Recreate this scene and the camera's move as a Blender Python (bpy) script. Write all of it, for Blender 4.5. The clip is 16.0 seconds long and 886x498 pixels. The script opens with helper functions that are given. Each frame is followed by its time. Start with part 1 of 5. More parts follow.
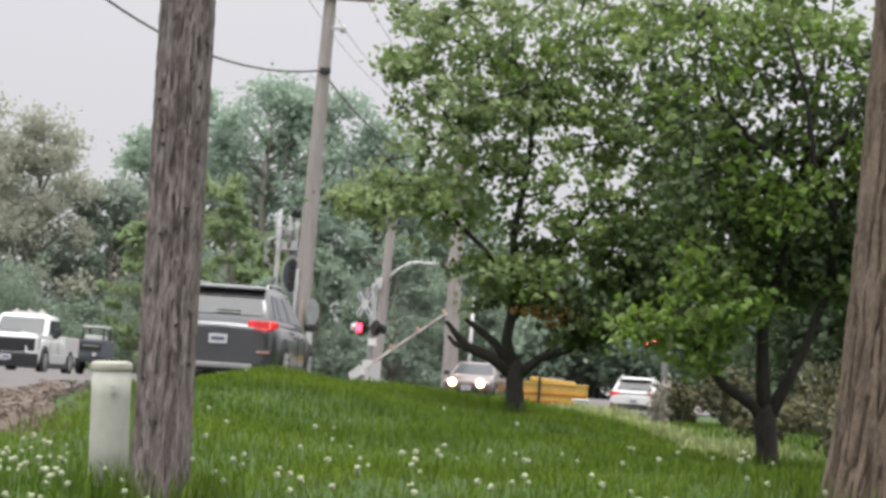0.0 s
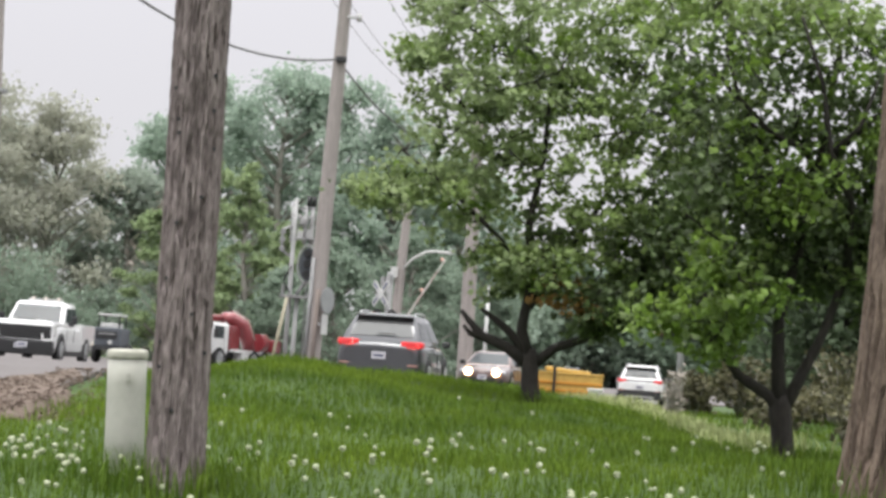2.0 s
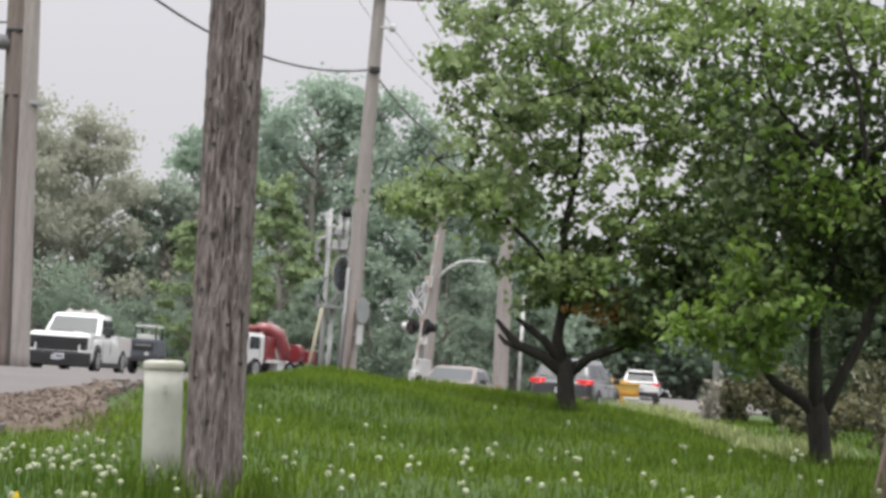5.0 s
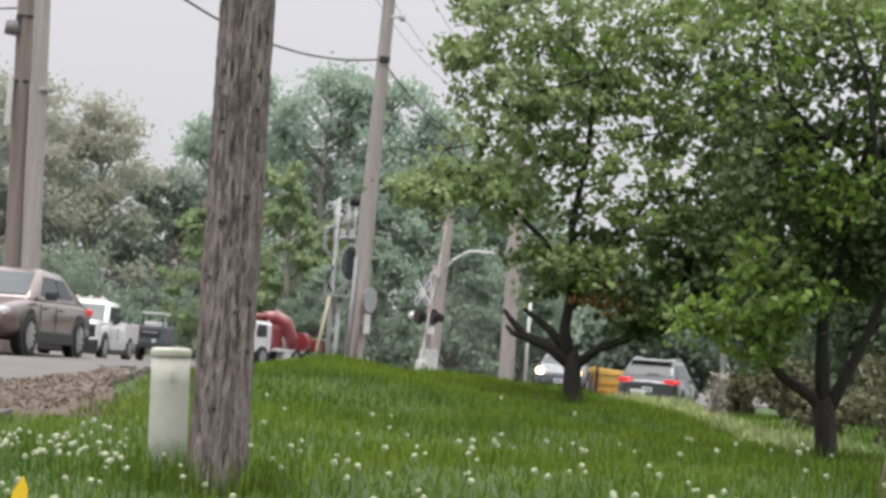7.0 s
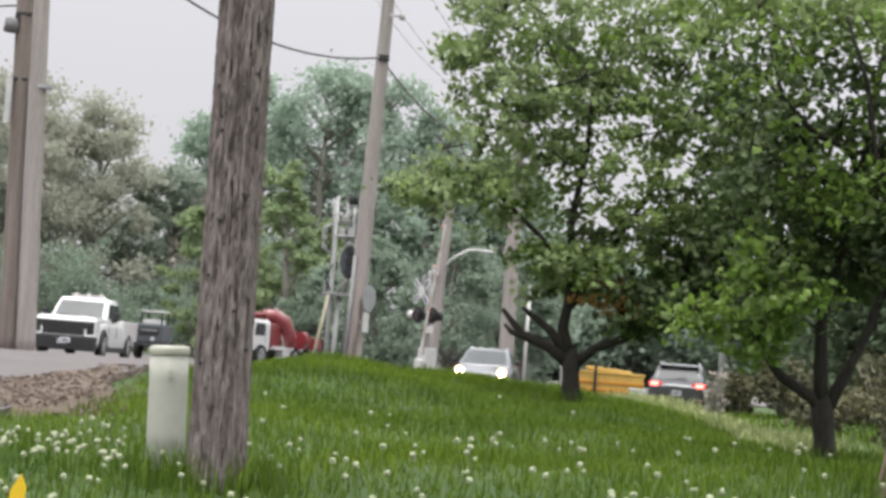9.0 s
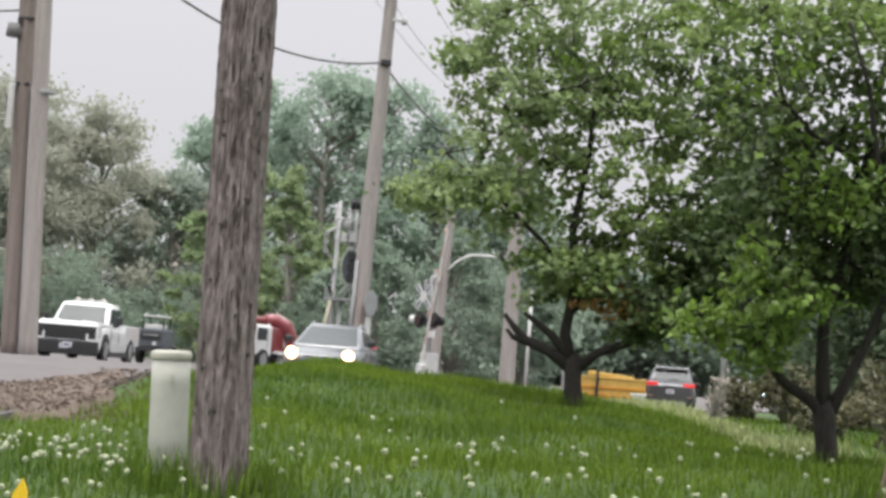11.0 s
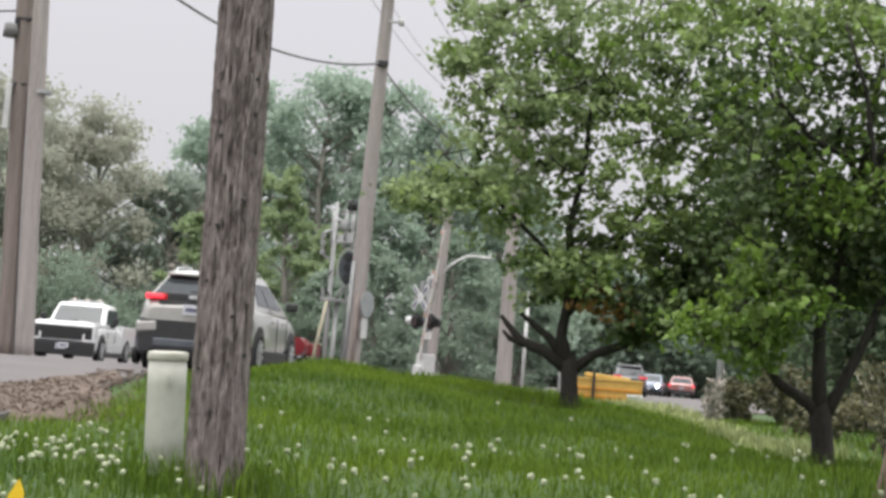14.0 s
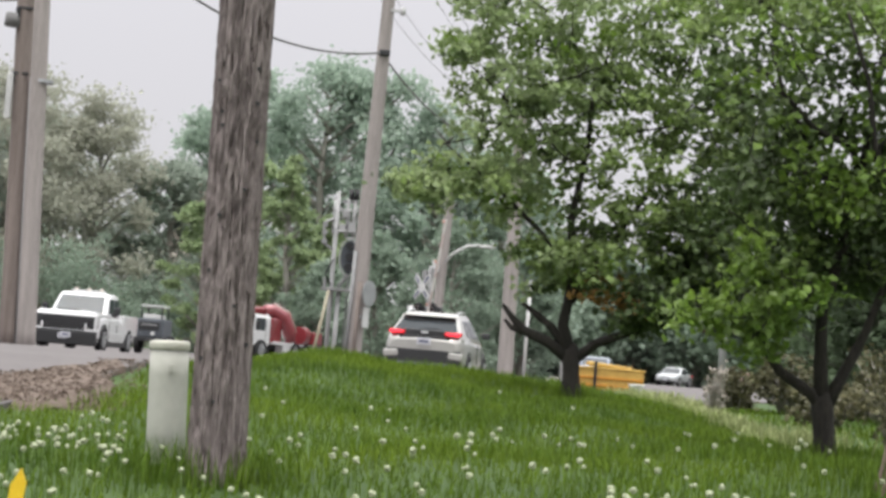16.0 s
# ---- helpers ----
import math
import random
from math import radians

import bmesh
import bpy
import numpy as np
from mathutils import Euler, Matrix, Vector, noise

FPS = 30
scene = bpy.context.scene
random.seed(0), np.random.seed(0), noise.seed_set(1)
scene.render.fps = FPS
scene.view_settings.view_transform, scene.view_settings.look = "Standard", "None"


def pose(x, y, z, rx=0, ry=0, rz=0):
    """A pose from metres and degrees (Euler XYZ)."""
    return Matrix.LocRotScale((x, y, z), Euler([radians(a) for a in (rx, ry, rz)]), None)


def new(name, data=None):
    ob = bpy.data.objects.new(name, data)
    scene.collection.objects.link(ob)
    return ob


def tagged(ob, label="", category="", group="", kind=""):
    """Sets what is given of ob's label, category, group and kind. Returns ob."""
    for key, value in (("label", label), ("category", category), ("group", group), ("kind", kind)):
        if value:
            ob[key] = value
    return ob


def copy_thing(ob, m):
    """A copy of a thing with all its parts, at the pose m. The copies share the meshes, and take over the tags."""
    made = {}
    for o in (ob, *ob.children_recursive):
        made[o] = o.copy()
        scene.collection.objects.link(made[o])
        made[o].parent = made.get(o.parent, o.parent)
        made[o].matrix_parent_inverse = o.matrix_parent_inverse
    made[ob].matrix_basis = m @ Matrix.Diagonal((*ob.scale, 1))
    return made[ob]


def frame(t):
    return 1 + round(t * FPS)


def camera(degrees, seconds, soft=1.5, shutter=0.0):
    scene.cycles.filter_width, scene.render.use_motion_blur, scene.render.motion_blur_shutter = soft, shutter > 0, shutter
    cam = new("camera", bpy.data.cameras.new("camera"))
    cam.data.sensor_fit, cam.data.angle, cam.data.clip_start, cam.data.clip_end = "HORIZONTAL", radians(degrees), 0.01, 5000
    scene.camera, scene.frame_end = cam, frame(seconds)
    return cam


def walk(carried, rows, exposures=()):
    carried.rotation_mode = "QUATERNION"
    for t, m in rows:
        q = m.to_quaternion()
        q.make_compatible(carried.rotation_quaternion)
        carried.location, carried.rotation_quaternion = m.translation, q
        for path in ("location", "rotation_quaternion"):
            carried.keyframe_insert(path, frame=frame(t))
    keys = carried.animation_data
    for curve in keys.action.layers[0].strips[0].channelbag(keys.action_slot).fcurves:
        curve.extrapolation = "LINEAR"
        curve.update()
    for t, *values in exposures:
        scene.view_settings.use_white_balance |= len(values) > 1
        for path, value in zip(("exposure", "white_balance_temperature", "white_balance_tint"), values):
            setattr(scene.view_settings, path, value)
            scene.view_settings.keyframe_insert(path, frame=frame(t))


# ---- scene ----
from functools import lru_cache

# ------------------------------------------------------------ camera
cam = camera(28.0, 16.0, soft=3.3)
EYE = (0.0, 0.0, 1.5)
ROWS = [
    (0, -1.811, 4.458, 3.878), (0.5, -1.037, 4.674, 3.951), (1, -1.016, 4.497, 3.980),
    (1.5, -1.016, 4.210, 4.096), (2, -1.334, 4.077, 4.084), (2.5, -0.875, 3.925, 4.091),
    (3, -0.198, 3.774, 3.784), (3.5, -0.924, 3.637, 3.772), (4, -0.955, 3.565, 3.709),
    (4.5, -0.865, 3.969, 3.767), (5, -0.193, 4.306, 3.780), (7.5, -0.003, 3.933, 4.426),
    (8, -0.033, 4.003, 4.440), (8.5, -0.031, 4.041, 4.452), (9, 0.000, 3.930, 4.500),
    (11.5, 0.079, 4.102, 4.551), (12, 0.082, 3.992, 4.544), (12.5, 0.101, 3.937, 4.532),
    (13, 0.100, 4.126, 4.562), (13.5, 0.117, 4.228, 4.616), (14, -0.029, 4.131, 4.650),
    (14.5, -0.008, 4.046, 4.683), (15, -0.022, 3.996, 4.679), (15.5, 0.010, 3.868, 4.657),
    (16, 0.000, 3.781, 4.622),
]
walk(cam, [(t, pose(*EYE, 90 + pitch, 0, yaw) @ pose(0, 0, 0, 0, 0, roll)) for t, yaw, pitch, roll in ROWS],
     [(0, .03), (1, .14), (2, .14), (2.5, .08), (3, .08), (3.5, .19), (4, .1), (5, -.01), (9, .06), (12.5, .02), (13, -.05), (14.5, .05), (16, .05)])

# ------------------------------------------------------------ light: overcast sky, a weak broad sun
world = bpy.data.worlds.new("overcast")
scene.world = world
world.use_nodes = True
wn, wl = world.node_tree.nodes, world.node_tree.links
wn.clear()
sky = wn.new("ShaderNodeTexSky")
sky.sky_type = "NISHITA"
sky.sun_disc = False
sky.sun_elevation, sky.sun_rotation = radians(76), radians(215)
sky.dust_density, sky.air_density = 4.0, 1.0
coord = wn.new("ShaderNodeTexCoord")
split = wn.new("ShaderNodeSeparateXYZ")
wl.new(coord.outputs["Generated"], split.inputs[0])
ramp = wn.new("ShaderNodeValToRGB")
ramp.color_ramp.elements[0].position, ramp.color_ramp.elements[0].color = 0.0, (0.66, 0.65, 0.675, 1)
low = ramp.color_ramp.elements.new(0.22)
low.color = (0.79, 0.775, 0.815, 1)
ramp.color_ramp.elements[2].position, ramp.color_ramp.elements[2].color = 1.0, (3.5, 3.5, 3.5, 1)
wl.new(split.outputs["Z"], ramp.inputs[0])
mixsky = wn.new("ShaderNodeMix")
mixsky.data_type = "RGBA"
mixsky.inputs[0].default_value = 0.93
dim = wn.new("ShaderNodeVectorMath")
dim.operation = "SCALE"
dim.inputs["Scale"].default_value = 0.1
wl.new(sky.outputs[0], dim.inputs[0])
wl.new(dim.outputs[0], mixsky.inputs[6])
wl.new(ramp.outputs[0], mixsky.inputs[7])
back = wn.new("ShaderNodeBackground")
back.inputs[1].default_value = 1.0
out = wn.new("ShaderNodeOutputWorld")
wl.new(mixsky.outputs[2], back.inputs[0])
wl.new(back.outputs[0], out.inputs[0])
sun = new("sun", bpy.data.lights.new("sun", "SUN"))
sun.data.energy, sun.data.angle, sun.data.color = 1.9, radians(25), (1.0, 0.97, 0.92)
sun.matrix_world = pose(0, 0, 60, 14, 0, -35)
scene.view_settings.exposure = 0.0


# ------------------------------------------------------------ materials
def mat(name, a, b=None, scale=6.0, rough=0.7, metal=0.0, bump=0.0, stretch=(1, 1, 1), fine=8.0, emit=None, glow=0.0,
        island=0.0, coat=0.0, per_object=0.0, trans=0.0, spots=None):
    """Two tones mixed by noise at two scales; bump from the same noise."""
    m = bpy.data.materials.new(name)
    m.use_nodes = True
    n, l = m.node_tree.nodes, m.node_tree.links
    p = n["Principled BSDF"]
    p.inputs["Roughness"].default_value, p.inputs["Metallic"].default_value = rough, metal
    p.inputs["Coat Weight"].default_value = coat
    if emit:
        p.inputs["Emission Color"].default_value, p.inputs["Emission Strength"].default_value = (*emit, 1), glow
    b = b or tuple(c * 0.75 for c in a)
    tc, mp = n.new("ShaderNodeTexCoord"), n.new("ShaderNodeMapping")
    mp.inputs["Scale"].default_value = stretch
    l.new(tc.outputs["Object"], mp.inputs[0])
    n1, n2 = n.new("ShaderNodeTexNoise"), n.new("ShaderNodeTexNoise")
    n1.inputs["Scale"].default_value, n1.inputs["Detail"].default_value = scale, 5
    n2.inputs["Scale"].default_value, n2.inputs["Detail"].default_value = scale * fine, 3
    l.new(mp.outputs[0], n1.inputs[0]), l.new(mp.outputs[0], n2.inputs[0])
    add = n.new("ShaderNodeMath")
    add.operation = "MULTIPLY_ADD"
    add.inputs[1].default_value = 0.45
    l.new(n2.outputs[0], add.inputs[0])
    half = n.new("ShaderNodeMath")
    half.operation = "MULTIPLY"
    half.inputs[1].default_value = 0.55
    l.new(n1.outputs[0], half.inputs[0]), l.new(half.outputs[0], add.inputs[2])
    cr = n.new("ShaderNodeValToRGB")
    cr.color_ramp.elements[0].position, cr.color_ramp.elements[0].color = 0.36, (*b, 1)
    cr.color_ramp.elements[1].position, cr.color_ramp.elements[1].color = 0.64, (*a, 1)
    if spots:
        e = cr.color_ramp.elements.new(0.5)
        e.color = (*spots, 1)
    l.new(add.outputs[0], cr.inputs[0])
    col = cr.outputs[0]
    for amount, node, sock in ((island, "ShaderNodeNewGeometry", "Random Per Island"), (per_object, "ShaderNodeObjectInfo", "Random")):
        if amount:
            g, hs, mr = n.new(node), n.new("ShaderNodeHueSaturation"), n.new("ShaderNodeMapRange")
            mr.inputs["To Min"].default_value, mr.inputs["To Max"].default_value = 1 - amount, 1 + amount
            l.new(g.outputs[sock], mr.inputs[0]), l.new(mr.outputs[0], hs.inputs["Value"])
            l.new(col, hs.inputs["Color"])
            col = hs.outputs[0]
    l.new(col, p.inputs["Base Color"])
    if bump:
        bp = n.new("ShaderNodeBump")
        bp.inputs["Strength"].default_value, bp.inputs["Distance"].default_value = bump, 0.03
        l.new(add.outputs[0], bp.inputs["Height"]), l.new(bp.outputs[0], p.inputs["Normal"])
    if trans:
        o = n["Material Output"]
        t, mx = n.new("ShaderNodeBsdfTranslucent"), n.new("ShaderNodeMixShader")
        mx.inputs[0].default_value = trans
        l.new(col, t.inputs[0]), l.new(p.outputs[0], mx.inputs[1]), l.new(t.outputs[0], mx.inputs[2])
        l.new(mx.outputs[0], o.inputs[0])
    return m


M_GRASS = mat("meadow grass", (0.042, 0.082, 0.011), (0.024, 0.05, 0.008), 0.8, 0.9, bump=0.6, fine=30)
M_BLADE = mat("grass blades", (0.13, 0.197, 0.013), (0.053, 0.104, 0.007), 0.45, 0.9, island=0.35, trans=0.35)
M_STRAW = mat("pale seeding grass", (0.36, 0.38, 0.18), (0.22, 0.275, 0.1), 2.0, 0.8, island=0.3, trans=0.3)
M_ASPHALT = mat("worn asphalt", (0.133, 0.12, 0.119), (0.1, 0.09, 0.09), 0.9, 0.9, bump=0.3, fine=40)
M_LOT = mat("compacted gravel", (0.135, 0.122, 0.121), (0.102, 0.092, 0.092), 0.7, 0.95, bump=0.4, fine=40)
M_DIRT = mat("brown earth", (0.135, 0.1, 0.08), (0.085, 0.062, 0.048), 2.0, 0.95, bump=0.7)
M_LITTER = mat("dead brown leaves", (0.14, 0.104, 0.082), (0.105, 0.077, 0.06), 3.0, 0.85, island=0.22)
M_POLE = mat("weathered grey pole wood", (0.31, 0.262, 0.257), (0.092, 0.073, 0.07), 3.6, 0.9, bump=1.0, stretch=(6.5, 6.5, 1.3), fine=3.5, spots=(0.19, 0.156, 0.152))
M_POLE.node_tree.nodes["Bump"].inputs["Distance"].default_value = 0.05
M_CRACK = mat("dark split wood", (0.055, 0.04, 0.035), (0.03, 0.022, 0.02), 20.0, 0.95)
M_POLE2 = mat("pale weathered pole wood", (0.35, 0.315, 0.3), (0.245, 0.22, 0.21), 2.5, 0.9, bump=0.4, stretch=(4, 4, 0.25))
M_POLE3 = mat("brown pole wood", (0.235, 0.195, 0.175), (0.15, 0.122, 0.11), 2.5, 0.9, bump=0.4, stretch=(4, 4, 0.25))
M_BARK = mat("dark orchard bark", (0.043, 0.036, 0.031), (0.016, 0.014, 0.013), 9.0, 0.95, bump=1.0, stretch=(3, 3, 0.8))
M_BARK2 = mat("furrowed brown bark", (0.24, 0.18, 0.143), (0.085, 0.06, 0.048), 2.6, 0.95, bump=1.0, stretch=(5, 5, 1.0))
# bark lightened as well, to carry the haze of the far woods
M_BARK3 = mat("hazed grey far bark", (0.33, 0.31, 0.28), (0.24, 0.225, 0.2), 2.0, 0.95)
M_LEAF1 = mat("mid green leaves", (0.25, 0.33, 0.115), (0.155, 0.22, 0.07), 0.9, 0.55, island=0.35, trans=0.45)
# next three tones paint the lit clump, hazy outer crown and inner shade
M_LEAF2 = mat("lit yellow-green leaves", (0.19, 0.285, 0.05), (0.105, 0.18, 0.032), 0.9, 0.5, island=0.4, trans=0.45)
M_LEAFH = mat("haze-paled green leaves", (0.33, 0.41, 0.20), (0.23, 0.30, 0.135), 0.9, 0.55, island=0.3, trans=0.5)
M_LEAFD = mat("shaded green leaves", (0.098, 0.145, 0.047), (0.05, 0.078, 0.027), 0.9, 0.55, island=0.35, trans=0.35)
M_LEAFR = mat("rusty orange leaves", (0.30, 0.17, 0.04), (0.18, 0.10, 0.03), 1.0, 0.6, island=0.4, trans=0.3)
# far leaves paled and greyed: distance haze is put into their colour
M_FAR1 = mat("hazed blue-green tree leaves", (0.405, 0.49, 0.405), (0.31, 0.39, 0.32), 0.15, 0.8, island=0.15, trans=0.55)
M_FARM = mat("hazed mid green far leaves", (0.285, 0.355, 0.28), (0.215, 0.28, 0.212), 0.2, 0.8, island=0.18, trans=0.5)
M_FAR2 = mat("hazed olive tree leaves", (0.455, 0.46, 0.385), (0.36, 0.37, 0.305), 0.2, 0.8, island=0.15, trans=0.6)
M_FARG = mat("hazed grey-green tree leaves", (0.38, 0.43, 0.365), (0.295, 0.345, 0.29), 0.2, 0.8, island=0.15, trans=0.6)
M_FAR3 = mat("hazed fresh green leaves", (0.33, 0.41, 0.22), (0.235, 0.31, 0.16), 0.2, 0.8, island=0.22, trans=0.45)
M_FAR4 = mat("deep green thicket", (0.095, 0.135, 0.07), (0.052, 0.078, 0.04), 0.3, 0.8, island=0.45, trans=0.35)
M_FAR5 = mat("dry pale twigs", (0.40, 0.36, 0.32), (0.25, 0.22, 0.19), 1.0, 0.9, island=0.3)
M_BRUSH = mat("half-dry brush leaves", (0.14, 0.13, 0.065), (0.065, 0.065, 0.034), 1.0, 0.8, island=0.5, trans=0.3)
M_PUFF = mat("white seed head", (0.39, 0.42, 0.29), (0.29, 0.32, 0.2), 60, 0.9)
M_STEM = mat("green stem", (0.14, 0.22, 0.06))
M_PED = mat("pale green-grey plastic", (0.48, 0.48, 0.43), (0.41, 0.41, 0.365), 2.0, 0.55, bump=0.05)
M_PEDLID = mat("beige plastic lid", (0.46, 0.455, 0.39), (0.4, 0.395, 0.335), 3.0, 0.5)
M_GREY = mat("dull grey painted steel", (0.30, 0.30, 0.30), (0.21, 0.21, 0.215), 3.0, 0.6)
M_STEEL = mat("galvanised steel", (0.42, 0.43, 0.44), (0.30, 0.31, 0.32), 3.0, 0.5, 0.5)
M_ALU = mat("pale grey painted metal", (0.58, 0.58, 0.57), (0.44, 0.44, 0.44), 3.0, 0.55)
M_BLACK = mat("black painted metal", (0.020, 0.021, 0.023), (0.012, 0.012, 0.013), 4.0, 0.5)
M_PALE = mat("weathered pale grey steel", (0.43, 0.43, 0.43), (0.33, 0.33, 0.335), 3.0, 0.6)
# dark metal lifted towards blue: haze over the signal backing put into colour
M_DULL = mat("haze-tinted dark metal", (0.085, 0.095, 0.11), (0.06, 0.068, 0.08), 4.0, 0.6)
M_WIRE = mat("dull cable", (0.17, 0.165, 0.165), (0.12, 0.12, 0.12), 3.0, 0.7)
M_WHITE = mat("white reflective sheet", (0.78, 0.78, 0.76), (0.66, 0.66, 0.65), 3.0, 0.4)
M_RED = mat("faded red sheet", (0.50, 0.27, 0.22), (0.42, 0.22, 0.18), 3.0, 0.4)
M_PINK = mat("weathered pale red sheet", (0.48, 0.4, 0.37), (0.42, 0.34, 0.31), 3.0, 0.5)
M_REDGLOW = mat("lit red lens", (0.8, 0.02, 0.03), emit=(1.0, 0.03, 0.06), glow=9.0)
M_REDDARK = mat("unlit lens", (0.03, 0.012, 0.012), (0.02, 0.009, 0.009), 3.0, 0.25)
M_DISCPALE = mat("pale lamp back", (0.72, 0.73, 0.72), (0.6, 0.6, 0.6), 3.0, 0.4)
M_YELLOW = mat("yellow painted steel", (0.56, 0.37, 0.085), (0.42, 0.26, 0.06), 1.5, 0.55, bump=0.1)
M_ORANGE = mat("orange painted steel", (0.55, 0.25, 0.02), (0.42, 0.18, 0.02), 1.5, 0.6)
M_CONC = mat("pale concrete", (0.62, 0.60, 0.56), (0.48, 0.46, 0.43), 2.0, 0.9, bump=0.2)
M_FLAG = mat("yellow plastic marker", (0.85, 0.58, 0.03), (0.75, 0.48, 0.02), 6.0, 0.45)
M_TYRE = mat("tyre rubber", (0.022, 0.022, 0.023), (0.015, 0.015, 0.016), 5.0, 0.85)
M_RIM = mat("alloy rim", (0.55, 0.56, 0.57), (0.42, 0.43, 0.44), 5.0, 0.35, 0.7)
M_TRIM = mat("black plastic trim", (0.028, 0.028, 0.03), (0.018, 0.018, 0.02), 6.0, 0.6)
M_GLASS = mat("tinted car glass", (0.035, 0.042, 0.048), (0.028, 0.033, 0.038), 1.0, 0.12)
M_GLASS.node_tree.nodes["Principled BSDF"].inputs["Specular IOR Level"].default_value = 0.2
M_SHIELD = mat("windshield glass", (0.06, 0.068, 0.074), (0.048, 0.054, 0.058), 1.0, 0.2, coat=0.05)
M_SHIELD.node_tree.nodes["Principled BSDF"].inputs["Specular IOR Level"].default_value = 0.25
M_TAIL = mat("red tail lens", (0.55, 0.04, 0.045), emit=(1.0, 0.05, 0.06), glow=0.25, rough=0.25)
M_LENS = mat("deep red lens", (0.42, 0.015, 0.02), emit=(1.0, 0.03, 0.05), glow=0.22, rough=0.25)
M_BRAKE = mat("lit brake lens", (0.5, 0.012, 0.018), emit=(1.0, 0.05, 0.08), glow=1.6, rough=0.25)
M_LAMP = mat("lit headlamp", (0.9, 0.85, 0.7), emit=(1.0, 0.78, 0.5), glow=32.0)
# orange glow added to paint the glare halo round warm headlamps
M_HALO = mat("headlamp halo glow", (0.8, 0.7, 0.55), emit=(1.0, 0.45, 0.15), glow=2.4)
M_BRIGHT = mat("bright brake lens", (0.8, 0.1, 0.08), emit=(1.0, 0.16, 0.13), glow=6.0)
M_LAMPW = mat("lit cool headlamp", (0.9, 0.9, 1.0), emit=(0.86, 0.90, 1.0), glow=20.0)
M_CLEAR = mat("clear lamp lens", (0.55, 0.57, 0.60), (0.45, 0.47, 0.5), 8.0, 0.12, coat=1.0)
M_PLATE = mat("white plate", (0.56, 0.56, 0.6), (0.48, 0.48, 0.52), 8.0, 0.5)
M_BAR = mat("dark marking", (0.12, 0.13, 0.2), (0.1, 0.1, 0.15))
M_BEACON = mat("pale amber beacon", (0.66, 0.6, 0.54), (0.56, 0.5, 0.44), 4.0, 0.3)


def paint(name, c, metal=0.25):
    return mat(name, c, tuple(v * 0.86 for v in c), 1.2, 0.32, metal, coat=0.8)


P_DARK = paint("dark grey metallic paint", (0.075, 0.077, 0.085), 0.55)
P_SILVER = paint("warm silver paint", (0.44, 0.428, 0.405), 0.4)
P_BLUEGREY = paint("blue-grey metallic paint", (0.105, 0.115, 0.13), 0.2)
P_WHITE = paint("white paint", (0.72, 0.72, 0.725), 0.0)
P_MAROON = paint("dull copper-red paint", (0.14, 0.095, 0.09))
P_RED = paint("red paint", (0.22, 0.03, 0.037), 0.1)
P_ROSE = paint("faded red paint", (0.30, 0.12, 0.11), 0.1)
P_NIGHT = paint("blue-black paint", (0.16, 0.19, 0.25))
P_PALE = paint("pale silver paint", (0.42, 0.44, 0.45))

# ------------------------------------------------------------ plan of the ground
LANE_Y = [0, 17, 19.5, 23, 27.5, 33, 39, 45, 52, 57, 61, 68, 76, 95, 130, 200, 320]
LANE_X = [-4.7, -4.65, -4.6, -4.35, -3.3, -1.7, -0.2, 1.5, 4.0, 6.2, 8.0, 9.2, 9.8, 11.0, 13.2, 18, 26]
_ys = np.arange(-40, 321, 0.5)
_lx = np.convolve(np.pad(np.interp(_ys, LANE_Y, LANE_X), 6, mode="edge"), np.ones(13) / 13, mode="valid")


def lane(y):
    """Middle of the lane that leads away, across the view, by distance ahead."""
    return np.interp(y, _ys, _lx)


def road_z(y):
    return 1.5 + np.interp(y, [-40, 0, 10, 17, 20, 26, 32, 40, 48, 51, 54, 58, 61.5, 66, 75, 87, 106, 130, 320],
                           [-1.0, -0.95, -0.75, -0.46, -0.22, -0.24, -0.2, -0.39, -0.59, -0.74, -0.87, -0.70, -0.40, -0.42, -0.5, -0.37, -0.1, -0.06, -0.05])


def road_top(x, y):
    """The lane that leads away dips beyond the crossing and climbs again with the rest."""
    low = 1.5 + np.interp(y, [50, 56, 60, 66, 75, 87, 106, 130, 320], [-0.64, -0.78, -0.88, -0.78, -0.58, -0.38, -0.1, -0.06, -0.05])
    w = step(-3.6, -0.8, x - lane(y)) * step(46, 50, y)
    return road_z(y) * (1 - w) + low * w


def widening(y):
    """Paved junction on the far side."""
    return 8.0 * step(74, 92, y)


def step(a, b, v):
    u = np.clip((v - a) / (b - a), 0, 1)
    return u * u * (3 - 2 * u)


